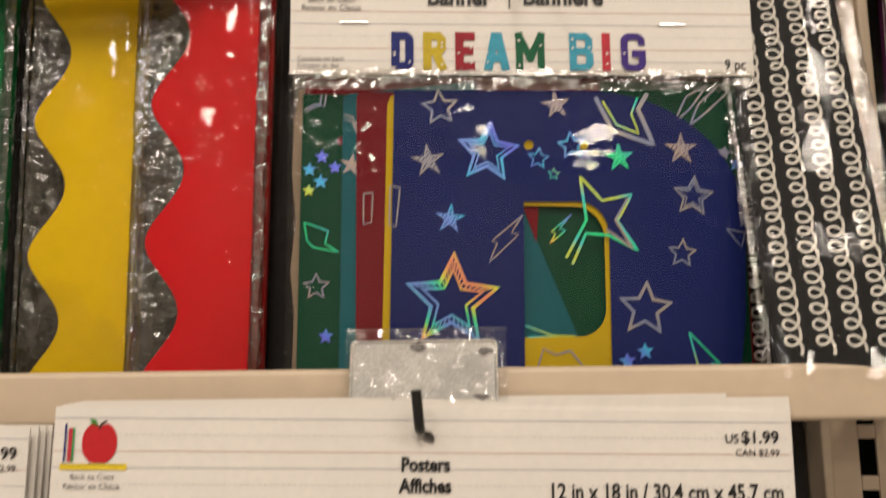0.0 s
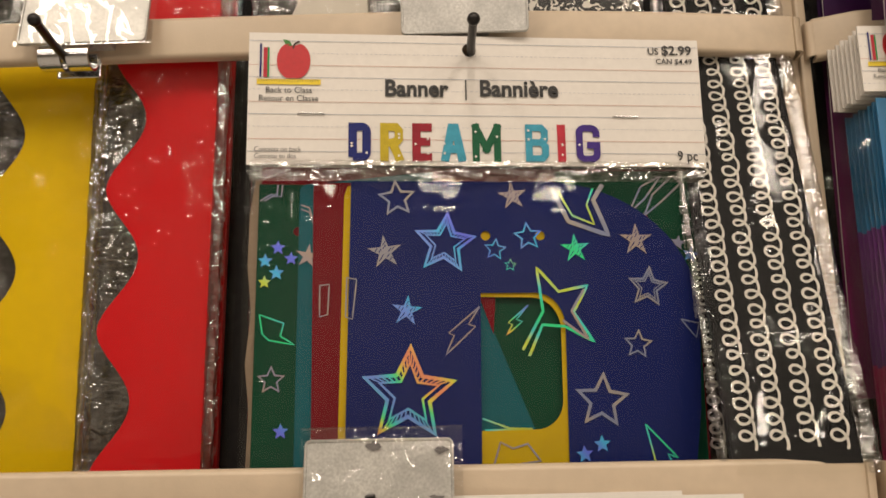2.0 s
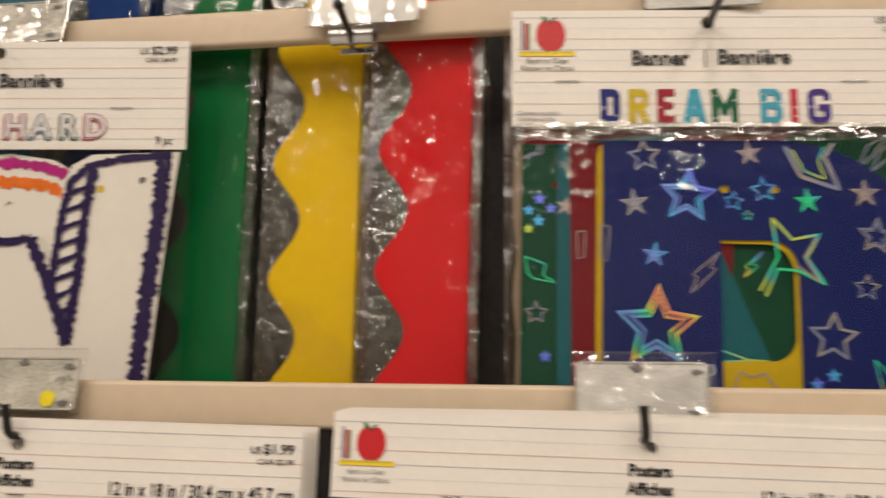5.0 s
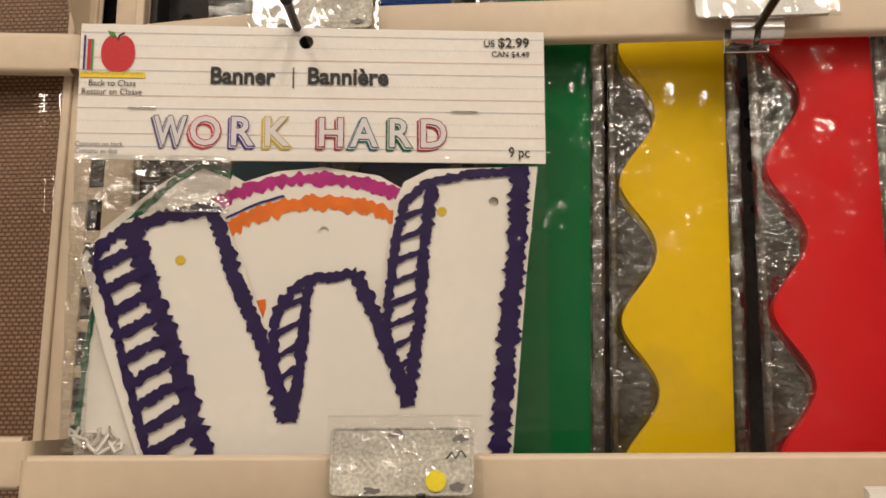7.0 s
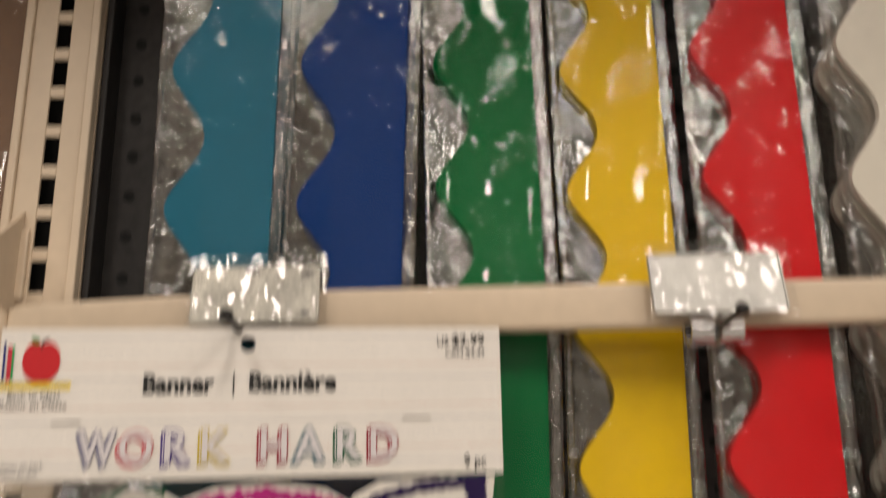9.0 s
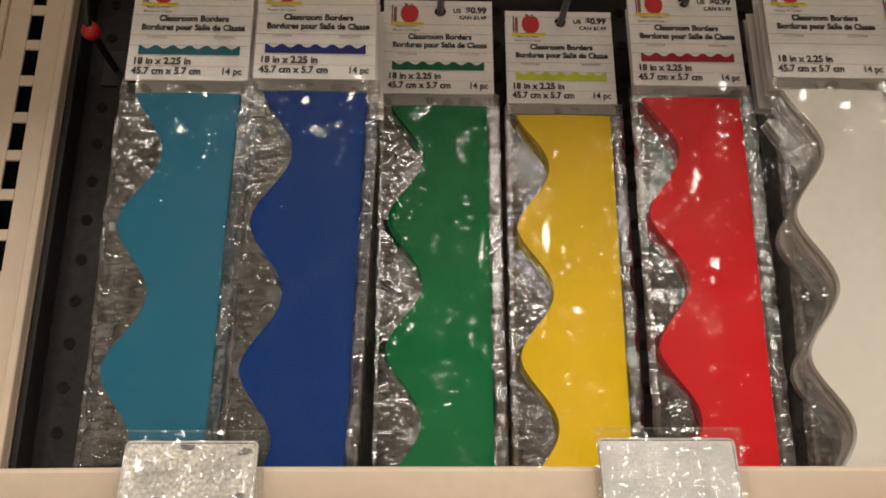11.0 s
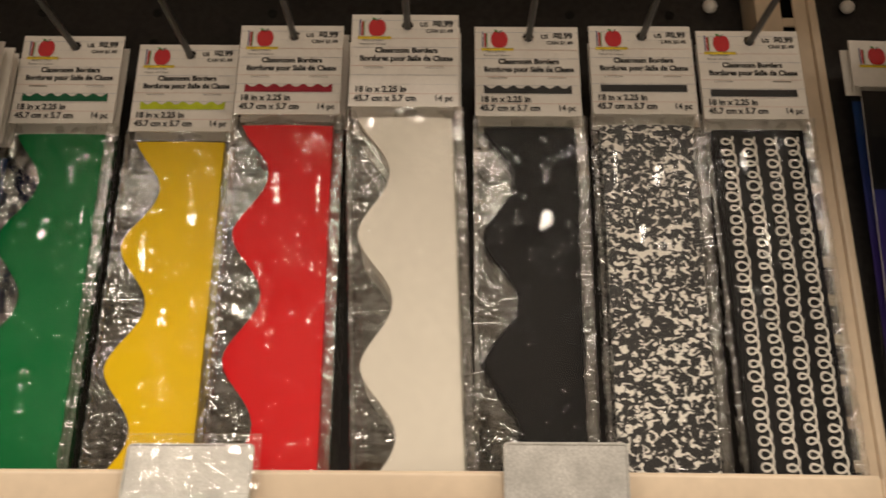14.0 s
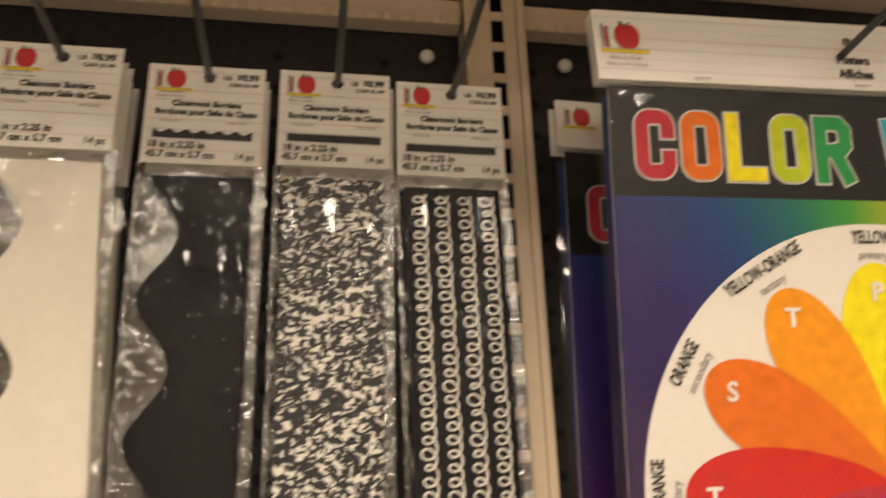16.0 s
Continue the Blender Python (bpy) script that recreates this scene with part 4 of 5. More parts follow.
SHINE = [FOIL_BLUE, FOIL_GREEN, FOIL_RAINBOW, FOIL_ROSE, FOIL_DULL]
for x, z, r, kind, m in (
        (73.1, -85.5, 9.8, "o", 4), (67.2, -112.1, 8.7, "s", 4), (96.4, -107.9, 16.3, "d", 0), (120.9, -111, 5.9, "o", 0), (137.3, -104.5, 7.6, "o", 0),
        (128.2, -118.8, 3.3, "o", 1), (160.7, -110.6, 7.6, "s", 1), (130.2, -84.0, 7.6, "s", 3), (191.6, -106.3, 8.7, "s", 3), (196.3, -129.9, 10.8, "d", 4),
        (189.6, -157.9, 7.6, "o", 4), (77.5, -140.7, 7.8, "s", 0), (78.1, -180, 23.8, "D", 2), (170.5, -184.6, 14.1, "o", 4), (160.8, -209.3, 4.3, "s", 0), (169.4, -204.8, 4.3, "s", 0)):
    star(blue_d, x / 1000, z / 1000, r / 1000, kind, SHINE[m], 0.0003, 0.12 * math.sin(x))
part("star", stroke(mm([(150, -80), (158, -97), (178, -104), (171, -86), (176, -78)]), 0.0022, -0.0001), FOIL_DULL, dream)
part("star", stroke(mm([(133, -160), (143.5, -141.5), (141, -120), (151.5, -132), (166, -129), (158.5, -142), (168, -156.5), (154, -149), (143, -148), (136, -163)]), 0.0014, -0.0001), FOIL_GREEN, dream)
part("star", stroke(mm([(153, -146), (165.5, -155.5), (157.5, -141.5), (164, -131)]), 0.0012, -0.0002), FOIL_ROSE, dream)
for x, z, r, kind, m in ((15.7, -109.2, 3.7, "s", 0), (22, -114.5, 3.5, "s", 0), (9.7, -115.6, 3.7, "s", 0), (15.1, -121.5, 3.9, "s", 0), (9.5, -126, 3.3, "s", 1), (13.5, -172.6, 7, "o", 3), (18.3, -196.2, 3.9, "s", 0)):
    star(dream, x / 1000, z / 1000, r / 1000, kind, SHINE[m], 0.0044)
bolt(dream, [(112.6, -139), (107, -147.5), (110.5, -148.5), (95.9, -162), (100, -152.8), (97.5, -151.5)], FOIL_ROSE, 0.0004)
bolt(dream, [(7.5, -141.6), (19, -145.8), (17.5, -151.9), (24.3, -156.1), (12.1, -153.8), (9, -150.8)], FOIL_GREEN, 0.0044)
bolt(dream, [(36, -128), (40.5, -127.5), (39.8, -142), (36, -143)], FOIL_ROSE, 0.0024)
part("foil_line", stroke(mm([(113, -192), (126, -196.8), (137, -197.2), (114, -197.5)]), 0.0009, 0.003), FOIL_GREEN, dream)
part("foil_line", stroke(mm([(116, -219), (121, -203), (127, -206), (134, -204), (140, -212), (131, -213), (124, -219)]), 0.0009, 0.0012), FOIL_ROSE, dream)
part("foil_line", stroke(mm([(191, -196), (206, -212), (201, -210), (206, -220), (195, -214), (191, -196)]), 0.0008, 0.0001), FOIL_GREEN, dream)
part("foil_line", stroke(mm([(212, -146), (221, -148), (219, -155), (212, -146)]), 0.0007, 0.0001), FOIL_DULL, dream)
part("foil_line", stroke(mm([(190, -92), (197, -78), (208, -72), (199, -84), (190, -92)]), 0.0009, 0.0042), FOIL_DULL, dream)
for x, z, r, kind, m in ((220, -100.5, 3.4, "s", 4), (214.5, -107, 4.0, "s", 3), (220.5, -113, 4.2, "s", 0), (220.5, -133, 3.4, "o", 1)):
    star(dream, x / 1000, z / 1000, r / 1000, kind, SHINE[m], 0.0044, 0.2)
star(dream, 0.0300, -0.1135, 0.0062, "s", FOIL_ROSE, 0.0034, 0.15)
bolt(dream, [(48.9, -124.5), (53.6, -125.5), (51.6, -144.5), (48.4, -143.5)], FOIL_DULL, 0.0004)
bolt(dream, [(137, -138), (131, -145), (134, -146), (126, -152.5), (129, -147.5), (127, -146.5)], FOIL_RAINBOW, 0.0043)
for dx in (0.0, 2.2):
    part("foil_line", stroke(mm([(6.5 + dx, -86), (12 + dx, -82.5), (14.5 + dx, -84), (15.2 + dx, -77.8)]), 0.0007, 0.0041), FOIL_DULL, dream)
    part("foil_line", stroke(mm([(26.5, -88 - dx), (30.5, -89.5 - dx), (32.3, -95 - dx)]), 0.0006, 0.0032), FOIL_ROSE, dream)
part("foil_line", stroke(mm([(153.5, -82), (160, -94), (171, -98.5), (167.5, -88.5), (171, -80)]), 0.0009, -0.0001), FOIL_GREEN, dream)
part("foil_line", stroke(mm([(198, -93), (203, -82), (214, -72), (218, -76), (207, -86), (198, -93)]), 0.0009, 0.0041), FOIL_DULL, dream)
KRAFT = material("tan_kraft_card", (0.24, 0.175, 0.115), 0.6, vary=0.12, scale=40)
letter_card(dream, [(2, FOOT), (3, -185), (0.8, -165), (3.2, -140), (1, -118), (1.5, -92), (4, -74.5), (60, -73.5), (60, FOOT)], KRAFT, 0.0066, (), "tan kraft card at the back")
bag(dream, BAN_W, -0.224, -BAN_H + 0.003, 2.0)
part("sleeve_gather", film_sheet(0.002, BAN_W - 0.002, -0.0775, -0.0670, lambda v: -0.0034, 0.0011, 70, 10, 4.0, 150, None, 0.001, 0.0, slack_all), FILM_CRUMPLE, dream, "gathered film under the header")

work = thing("banner_pack", "clear pack of white purple-outlined letter cards under a white header", "banner pack", pose(-0.4965, 0.3810, 1.4768, 4.2, 0, 6), "banner packs")
work_head = banner_header(work, -0.0038, 0.0030)
PALE_FACE = material("pale_letter_face", (0.66, 0.63, 0.64), 0.42, vary=0.05)
for ch, x0, x1, c in (("W", 40.6, 57, "slate"), ("O", 58.6, 72.8, "rose"), ("R", 77, 89, "violet"), ("K", 93, 107, "gold"), ("H", 120.6, 133.7, "crimson"), ("A", 136.8, 150, "teal"), ("R", 154, 167.4, "forest"), ("D", 170.6, 184.7, "crimson")):
    wide = 0.72 if ch == "W" else 0.95
    mid = (x0 + x1) / 2000 - 0.0038
    for k in range(4):
        text(ch, 0.0142, INK_COLOURS[c] if k != 2 else PALE_FACE, work_head, mid - 0.0011 + 0.00045 * k, -0.0622 + 0.00045 * k, y=-0.0005 - 0.0001 * k, align="CENTER", bold=0.062, name="printed_letter", squeeze=wide)
    text(ch, 0.0142, PALE_FACE, work_head, mid + 0.0003, -0.0608, y=-0.0010, align="CENTER", bold=0.024, name="letter_face", squeeze=wide)

letter_card(work, [(4, FOOT), (7, -160), (12, -103), (39.1, -80.3), (59.9, -66.5), (84.5, -80), (82, -130), (60, FOOT)], CARD, 0.0050, (), "white letter card with a teal brush outline")
part("brush_line", stroke(mm([(24, -101), (31.2, -93.1), (46.9, -77.9), (60.3, -69.6), (74.9, -74.9)]), 0.0035, 0.0046, None, 0.8), INK_COLOURS["forest"], work)
part("brush_line", stroke(mm([(10.6, -140), (8.0, -165), (6.1, -188.7), (5.5, -205)]), 0.0028, 0.0046, None, 0.8), INK_COLOURS["forest"], work)
letter_card(work, [(58, -150), (63.3, -89.8), (75, -80.5), (97, -73.0), (119.7, -70.5), (147.3, -74.6), (168, -86), (172, -215), (70, -215)], CARD, 0.0036, [mmd(120.4, -102.9, 2.4)], "white letter card with magenta and orange arcs")
part("brush_line", stroke(mm([(66, -90.5), (78, -84), (89.9, -79.9), (100, -77.8), (111.6, -76.8), (124, -76.9), (136.3, -78.2), (147, -80.6), (159, -84.7)]), 0.0062, 0.0032, None, 0.9, 0.0012), INK_COLOURS["magenta"], work)
part("brush_line", stroke(mm([(73, -103.2), (82, -97.6), (90.2, -93.8), (100, -90.7), (111.8, -88.9), (124, -88.6), (136.4, -89.7), (147, -92.2), (156.2, -95.6)]), 0.0074, 0.0032, None, 0.75, 0.0012), INK_COLOURS["orange"], work)
part("brush_line", stroke(mm([(70.5, -97.7), (79, -93.5), (87.4, -89.3), (100.9, -85.3)]), 0.0012, 0.0031, None, 0.9), INK_COLOURS["navy"], work)
part("brush_line", stroke(mm([(89, -137), (93.5, -156)]), 0.007, 0.0032, None, 0.5), INK_COLOURS["orange"], work)
letter_card(work, [(4.5, -117.1), (9, -110), (18.9, -100.5), (42.2, -92.0), (66, -87.6), (70, -90), (92, -146), (94.5, -136), (98, -131), (112.2, -120.6), (139, -118.6), (142.5, -121), (150, -143), (155.2, -88), (160, -78), (172.4, -71.5), (226.8, -69.6), (220.7, -121.5), (211.5, FOOT), (39, FOOT), (17.4, -160.8)], CARD, 0.0016, [mmd(51.8, -117.7, 2.4), mmd(204.5, -87.7, 2.4)], "white die-cut letter W card with purple brush outline")
W_LINES = (
    ([(10, -116), (19.4, -139.8), (31.6, -181.6), (43.5, -222)], 4.2), ([(29, -103.6), (38.5, -131.9), (51.4, -163.7), (70.3, -222)], 9.0),
    ([(9.4, -115.0), (21.7, -105.2), (39.7, -97.6), (67.6, -92.0)], 6.6), ([(66.6, -92), (77.6, -124), (91.6, -156.2), (98.5, -174.7), (103.9, -194)], 7.4),
    ([(104.5, -195), (97.6, -170), (97.6, -150), (100.6, -138.2), (109.7, -128.9), (120.4, -125.6), (137, -123.8)], 5.2), ([(106.8, -195), (110.5, -165), (113.4, -128.5)], 5.2),
    ([(136.6, -123.5), (147.5, -148.6), (158.3, -175.4), (161.7, -187.6)], 6.6), ([(161.7, -188), (151.6, -153), (152.8, -130), (156.2, -106.3), (159.8, -88.5), (170.9, -78.5), (194.8, -73.8), (222.3, -71.6)], 4.6),
    ([(162.2, -187.3), (167.2, -148.7), (169.9, -107.5), (174.3, -77.5)], 6.0), ([(217.6, -72.5), (214.6, -121.5), (210, -162.6), (204.5, -222)], 9.4))
for k, (pts, w) in enumerate(W_LINES):
    part("brush_line", stroke(mm(pts), w / 1000, 0.0009 - 0.00004 * k, None, 0.75, 0.0011, k), PURPLE, work)
for k in range(9):
    u = k / 8.6
    xa, za = 13 + 27 * u, -119 - 96 * u
    xb, zb = 33 + 32 * u, -105 - 92 * u
    part("brush_line", stroke(mm([(xa, za - 3), (xb, zb - 6)]), 0.0054, 0.0004 - 0.00003 * k, None, 0.7, 0.0012, k + 20), PURPLE, work)
for k in range(8):
    u = k / 8
    za = -92 - 84 * u
    part("brush_line", stroke(mm([(158.0 - 5.5 * min(1, u * 1.6) + 9 * max(0, u - 0.62), za - 5), (172.0 - 7.5 * u, za + 1)]), 0.0030, 0.0004 - 0.00003 * k, None, 0.6, 0.0012, k + 40), PURPLE, work)
for k in range(5):
    za = -138 - 11 * k
    part("brush_line", stroke(mm([(98.5 + 0.8 * k, za - 4), (112 - 1.2 * k, za + 2)]), 0.0030, 0.0004 - 0.00003 * k, None, 0.6, 0.0012, k + 60), PURPLE, work)
for hx, hz in ((51.8, -117.7), (178.6, -92.9)):
    part("punched_hole", slab(mm(mmd(hx, hz, 2.4)), 0.0013, 0.0013), GOLD_HOLE, work)
part("punched_hole", slab(mm(mmd(204.5, -87.7, 2.4)), 0.0040, 0.0040), CARD, work)
part("punched_hole", slab(mm(mmd(120.4, -102.9, 2.6)), 0.0046, 0.0046), CARD, work)
pts = [(0.004 + 0.004 * math.cos(i * 0.9) + 0.00045 * i + 0.004 * math.sin(i * 0.37), 0.0035 + 0.002 * math.sin(i * 1.3), -0.203 + 0.0045 * math.sin(i * 0.7 + 0.4) - 0.002 * math.cos(i * 1.9)) for i in range(46)]
part("string", tube(pts, 0.0009, 6), CARD, work, "coiled white hanging string")
bag(work, BAN_W, -0.226, -BAN_H + 0.003, 7.0, amp=0.0014)
part("sleeve_gather", film_sheet(0.001, 0.075, -0.0950, -0.0670, lambda v: -0.0036, 0.0013, 40, 24, 6.0, 70, None, 0.001, 0.0, slack_all), FILM_CRUMPLE, work, "gathered film under the header")
part("sleeve_gather", film_sheet(0.000, 0.012, -0.2200, -0.0900, lambda v: -0.0036, 0.0013, 10, 70, 8.0, 90, None, 0.001, 0.0, slack_all), FILM_CRUMPLE, work, "gathered film along the edge")


# ---- poster packs ----
def radial_print():
    m = material("rainbow_poster_print", (0.1, 0.1, 0.3), 0.4)
    nt = m.node_tree
    b = nt.nodes["Principled BSDF"]
    co, mp, g, ramp = (nt.nodes.new(k) for k in ("ShaderNodeTexCoord", "ShaderNodeCombineXYZ", "ShaderNodeTexGradient", "ShaderNodeValToRGB"))
    sep, dx, dz = (nt.nodes.new(k) for k in ("ShaderNodeSeparateXYZ", "ShaderNodeMath", "ShaderNodeMath"))
    dx.inputs[1].default_value, dz.inputs[1].default_value = -0.158, 0.258
    g.gradient_type = "RADIAL"
    els = ramp.color_ramp.elements
    stops = [(0.0, (0.030, 0.007, 0.060)), (0.25, (0.30, 0.02, 0.12)), (0.5, (0.5, 0.02, 0.02)), (0.625, (0.6, 0.25, 0.01)), (0.725, (0.50, 0.48, 0.02)), (0.768, (0.05, 0.30, 0.04)), (0.803, (0.008, 0.14, 0.12)), (0.842, (0.008, 0.05, 0.18)), (0.89, (0.026, 0.015, 0.12)), (0.94, (0.024, 0.009, 0.085)), (1.0, (0.030, 0.007, 0.060))]
    while len(els) < len(stops):
        els.new(0.5)
    for e, (p, c) in zip(els, stops):
        e.position, e.color = p, (*c, 1)
    nt.links.new(co.outputs["Object"], sep.inputs[0])
    nt.links.new(sep.outputs[0], dx.inputs[0])
    nt.links.new(sep.outputs[2], dz.inputs[0])
    nt.links.new(dx.outputs[0], mp.inputs[0])
    nt.links.new(dz.outputs[0], mp.inputs[1])
    nt.links.new(mp.outputs[0], g.inputs[0])
    nt.links.new(g.outputs[0], ramp.inputs[0])
    nt.links.new(ramp.outputs[0], b.inputs["Base Color"])
    return m


RAINBOW = radial_print()
BLACK_PRINT = material("black_poster_print", (0.010, 0.010, 0.011), 0.38)
PALE_OUT = material("pale_letter_outline", (0.62, 0.60, 0.56), 0.45)
POSTER_W, POSTER_L = 0.305, 0.452


def grid_sheet(x0, x1, z0, z1, y, bend, nx=12, nz=30):
    bm = bmesh.new()
    g = [[bm.verts.new((x0 + (x1 - x0) * i / nx, y + bend(z1 + (z0 - z1) * j / nz), z1 + (z0 - z1) * j / nz)) for i in range(nx + 1)] for j in range(nz + 1)]
    for a, b in zip(g, g[1:]):
        for i in range(nx):
            bm.faces.new((a[i], b[i], b[i + 1], a[i + 1])).smooth = True
    return bm


def fan(cx, cz, ring, y, bend, steps=10):
    """A filled shape of rings about its centre, following the sheet's curve."""
    bm = bmesh.new()
    rows = [[bm.verts.new((cx + (x - cx) * (k / steps), y + bend(cz + (z - cz) * (k / steps)), cz + (z - cz) * (k / steps))) for x, z in ring] for k in range(1, steps + 1)]
    mid = bm.verts.new((cx, y + bend(cz), cz))
    n = len(ring)
    for i in range(n):
        bm.faces.new((mid, rows[0][i], rows[0][(i + 1) % n]))
        for a, b in zip(rows, rows[1:]):
            bm.faces.new((a[i], b[i], b[(i + 1) % n], a[(i + 1) % n]))
    return bm


def bent_text(words, size, mat, parent, x, z, y, bend, align="CENTER", bold=0.0, squeeze=1.0, turn=0.0, name="lettering"):
    ob = text(words, size, mat, parent, x, z, y, align, bold, name, squeeze, "", turn)
    ob.data = ob.data.copy()
    m = ob.matrix_basis.copy()
    ob.matrix_basis = Matrix()
    for v in ob.data.vertices:
        p = m @ v.co
        v.co = (p.x, p.y + bend(p.z), p.z)
    return ob


def poster_header(ob, h, price, size_line=True, front=True):
    hd = header_card(ob, POSTER_W, h, POSTER_W / 2, -0.0125)
    if not front:
        return
    s = h / 0.040
    apple_logo(hd, 0.0035, -0.0250 * s, 0.0270)
    text("Back to Class", 0.0023, GREY_INK, hd, 0.0168, -0.0287 * s, align="CENTER")
    text("Retour en Classe", 0.0023, GREY_INK, hd, 0.0168, -0.0325 * s, align="CENTER")
    text("Posters", 0.0055, INK, hd, POSTER_W / 2, -0.0248 * s, align="CENTER", bold=0.05, squeeze=0.85)
    text("Affiches", 0.0055, INK, hd, POSTER_W / 2, -0.0332 * s, align="CENTER", bold=0.05, squeeze=0.85)
    text("$" + price, 0.0050, INK, hd, POSTER_W - 0.0045, -0.0130, align="RIGHT", bold=0.025)
    text("US", 0.0036, INK, hd, POSTER_W - 0.0215, -0.0130, align="RIGHT", bold=0.015)
    text("CAN $2.99", 0.0028, INK, hd, POSTER_W - 0.0045, -0.0183, align="RIGHT", bold=0.01)
    if size_line:
        text("12 in x 18 in / 30.4 cm x 45.7 cm", 0.0066, INK, hd, POSTER_W - 0.0035, -0.0358 * s, align="RIGHT", bold=0.025, squeeze=0.78)
    ruled_lines(hd, POSTER_W, h, 0.0066)
    staple(hd, 0.054, -h + 0.0025, 0.009)
    staple(hd, 0.150, -h + 0.0025, 0.009)


def colour_wheel_pack(m, bend, h, front):
    ob = thing("poster_pack", "rainbow colour wheel poster in a clear sleeve with white header", "poster pack", m, "poster packs")
    poster_header(ob, h, "1.99", False, front)
    top = -h - 0.002
    part("black_band", grid_sheet(0.0055, POSTER_W - 0.004, -0.105, top, 0.0016, bend, 6, 8), BLACK_PRINT, ob)
    part("rainbow_sheet", grid_sheet(0.0055, POSTER_W - 0.004, -h - POSTER_L, -0.105, 0.0016, bend, 10, 36), RAINBOW, ob)
    part("sheet_back", grid_sheet(0.0055, POSTER_W - 0.004, -h - POSTER_L, top, 0.0026, bend, 4, 30), CARD, ob)
    inks = [INK_COLOURS[c] for c in ("rose", "orange", "lemon", "lime", "grass", "cyan", "navy", "violet", "magenta", "rose")]
    for k, ch in enumerate("COLOR WHEEL"):
        if ch == " ":
            continue
        i = k - (k > 5)
        x0 = 0.0190 + 0.0260 * k - (0.010 if k > 5 else 0)
        block_letter(ch, x0, x0 + 0.0222, -0.0962, -0.0590, 0.0074, 0.0010, PALE_OUT, ob, "letter_outline", bend, 0.0011)
        block_letter(ch, x0, x0 + 0.0222, -0.0962, -0.0590, 0.0074, 0.0006, inks[i], ob, "printed_letter", bend)
    if not front:
        part("sleeve_front", film_sheet(-0.001, POSTER_W + 0.001, -h - POSTER_L - 0.004, -h + 0.002, lambda v: bend(v) - 0.0016, 0.0008, 20, 60, 5.0, 40, None, 0.004), FILM_FLAT, ob, "clear plastic sleeve")
        return ob
    cx, cz, r = 0.1515, -0.2560, 0.138
    part("white_disc", fan(cx, cz, disc_pts(cx, cz, r, 96), 0.0010, bend, 14), CARD, ob)
    wheel = ("lemon", "amber", "orange", "scarlet", "rose", "magenta", "violet", "navy", "teal", "forest", "grass", "lime")
    names = ("YELLOW", "YELLOW-ORANGE", "ORANGE", "RED-ORANGE", "RED", "RED-VIOLET", "VIOLET", "BLUE-VIOLET", "BLUE", "BLUE-GREEN", "GREEN", "YELLOW-GREEN")
    rank = "PTST" * 3
    small = {"P": "primary", "S": "secondary", "T": "tertiary"}
    for k in range(12):
        a = radians(90 + 30 * k)
        ux, uz = math.cos(a), math.sin(a)
        ring = []
        for i in range(40):
            t = 2 * math.pi * i / 40
            along = 0.0595 - 0.0575 * math.cos(t)
            across = 0.0255 * math.sin(t) * (0.55 + 0.45 * along / 0.114) * 1.12
            ring.append((cx + ux * along - uz * across, cz + uz * along + ux * across))
        part("petal", fan(cx + ux * 0.06, cz + uz * 0.06, ring, 0.0006 - 0.00002 * k, bend, 6), INK_COLOURS[wheel[k]], ob)
        bent_text(rank[k], 0.0095, CARD, ob, cx + ux * 0.1015, cz + uz * 0.1015 - 0.0047, 0.0001, bend, bold=0.04, name="petal_letter")
        tang = math.degrees(a) - 90 if math.sin(a) > -0.2 else math.degrees(a) + 90
        bent_text(names[k], 0.0068, INK, ob, cx + ux * 0.1275, cz + uz * 0.1275, 0.0004, bend, bold=0.03, squeeze=0.62, turn=tang, name="colour_name")
        bent_text(small[rank[k]], 0.0046, GREY_INK, ob, cx + ux * 0.1190, cz + uz * 0.1190, 0.0004, bend, squeeze=0.85, turn=tang, name="rank_name")
    part("sleeve_front", film_sheet(-0.001, POSTER_W + 0.001, -h - POSTER_L - 0.004, -h + 0.002, lambda v: bend(v) - 0.0018, 0.0009, 40, 80, 3.0, 34, None, 0.004), FILM_FLAT, ob, "clear crinkled plastic sleeve")
    return ob


colour_wheel_pack(pose(0.2388, 0.3450, 1.7822, 0, -1.2, 0), lambda v: 0.2 * max(0, min(-v, 0.30) - 0.036) + max(0, -v - 0.30) * 0.08, 0.044, True)
for k in range(3):
    hd = thing("poster_pack", "rainbow colour wheel poster in a clear sleeve with white header", "poster pack", pose(0.2400 + 0.0008 * k, 0.3500 + 0.005 * k, 1.7826 + 0.0022 * k, 0, -1.1, 0), "poster packs")
    header_card(hd, POSTER_W, 0.044, POSTER_W / 2, -0.0125)
    part("rainbow_sheet", grid_sheet(0.0055, POSTER_W - 0.004, -0.30, -0.046, 0.004, lambda v: 0.2 * max(0, -v - 0.036), 6, 20), RAINBOW, hd)
spare = colour_wheel_pack(pose(0.2446, 0.4360, 1.7805, 0, 1.6, 0), lambda v: 0.010 * min(1, -v / 0.3), 0.034, False)
bk = thing("poster_pack", "spare colour wheel poster pack close to the panel", "poster pack", pose(0.2425, 0.4440, 1.7780, 0, 1.2, 0), "poster packs")
header_card(bk, POSTER_W, 0.034, POSTER_W / 2, -0.0125)
part("rainbow_sheet", grid_sheet(0.0055, POSTER_W - 0.004, -0.48, -0.036, 0.004, lambda v: 0.006 * min(1, -v / 0.3), 4, 8), RAINBOW, bk)
apple_logo(spare, 0.0050, -0.0205, 0.0215)
peg_hook(0.2336 + POSTER_W / 2, 1.7640, 0.22)


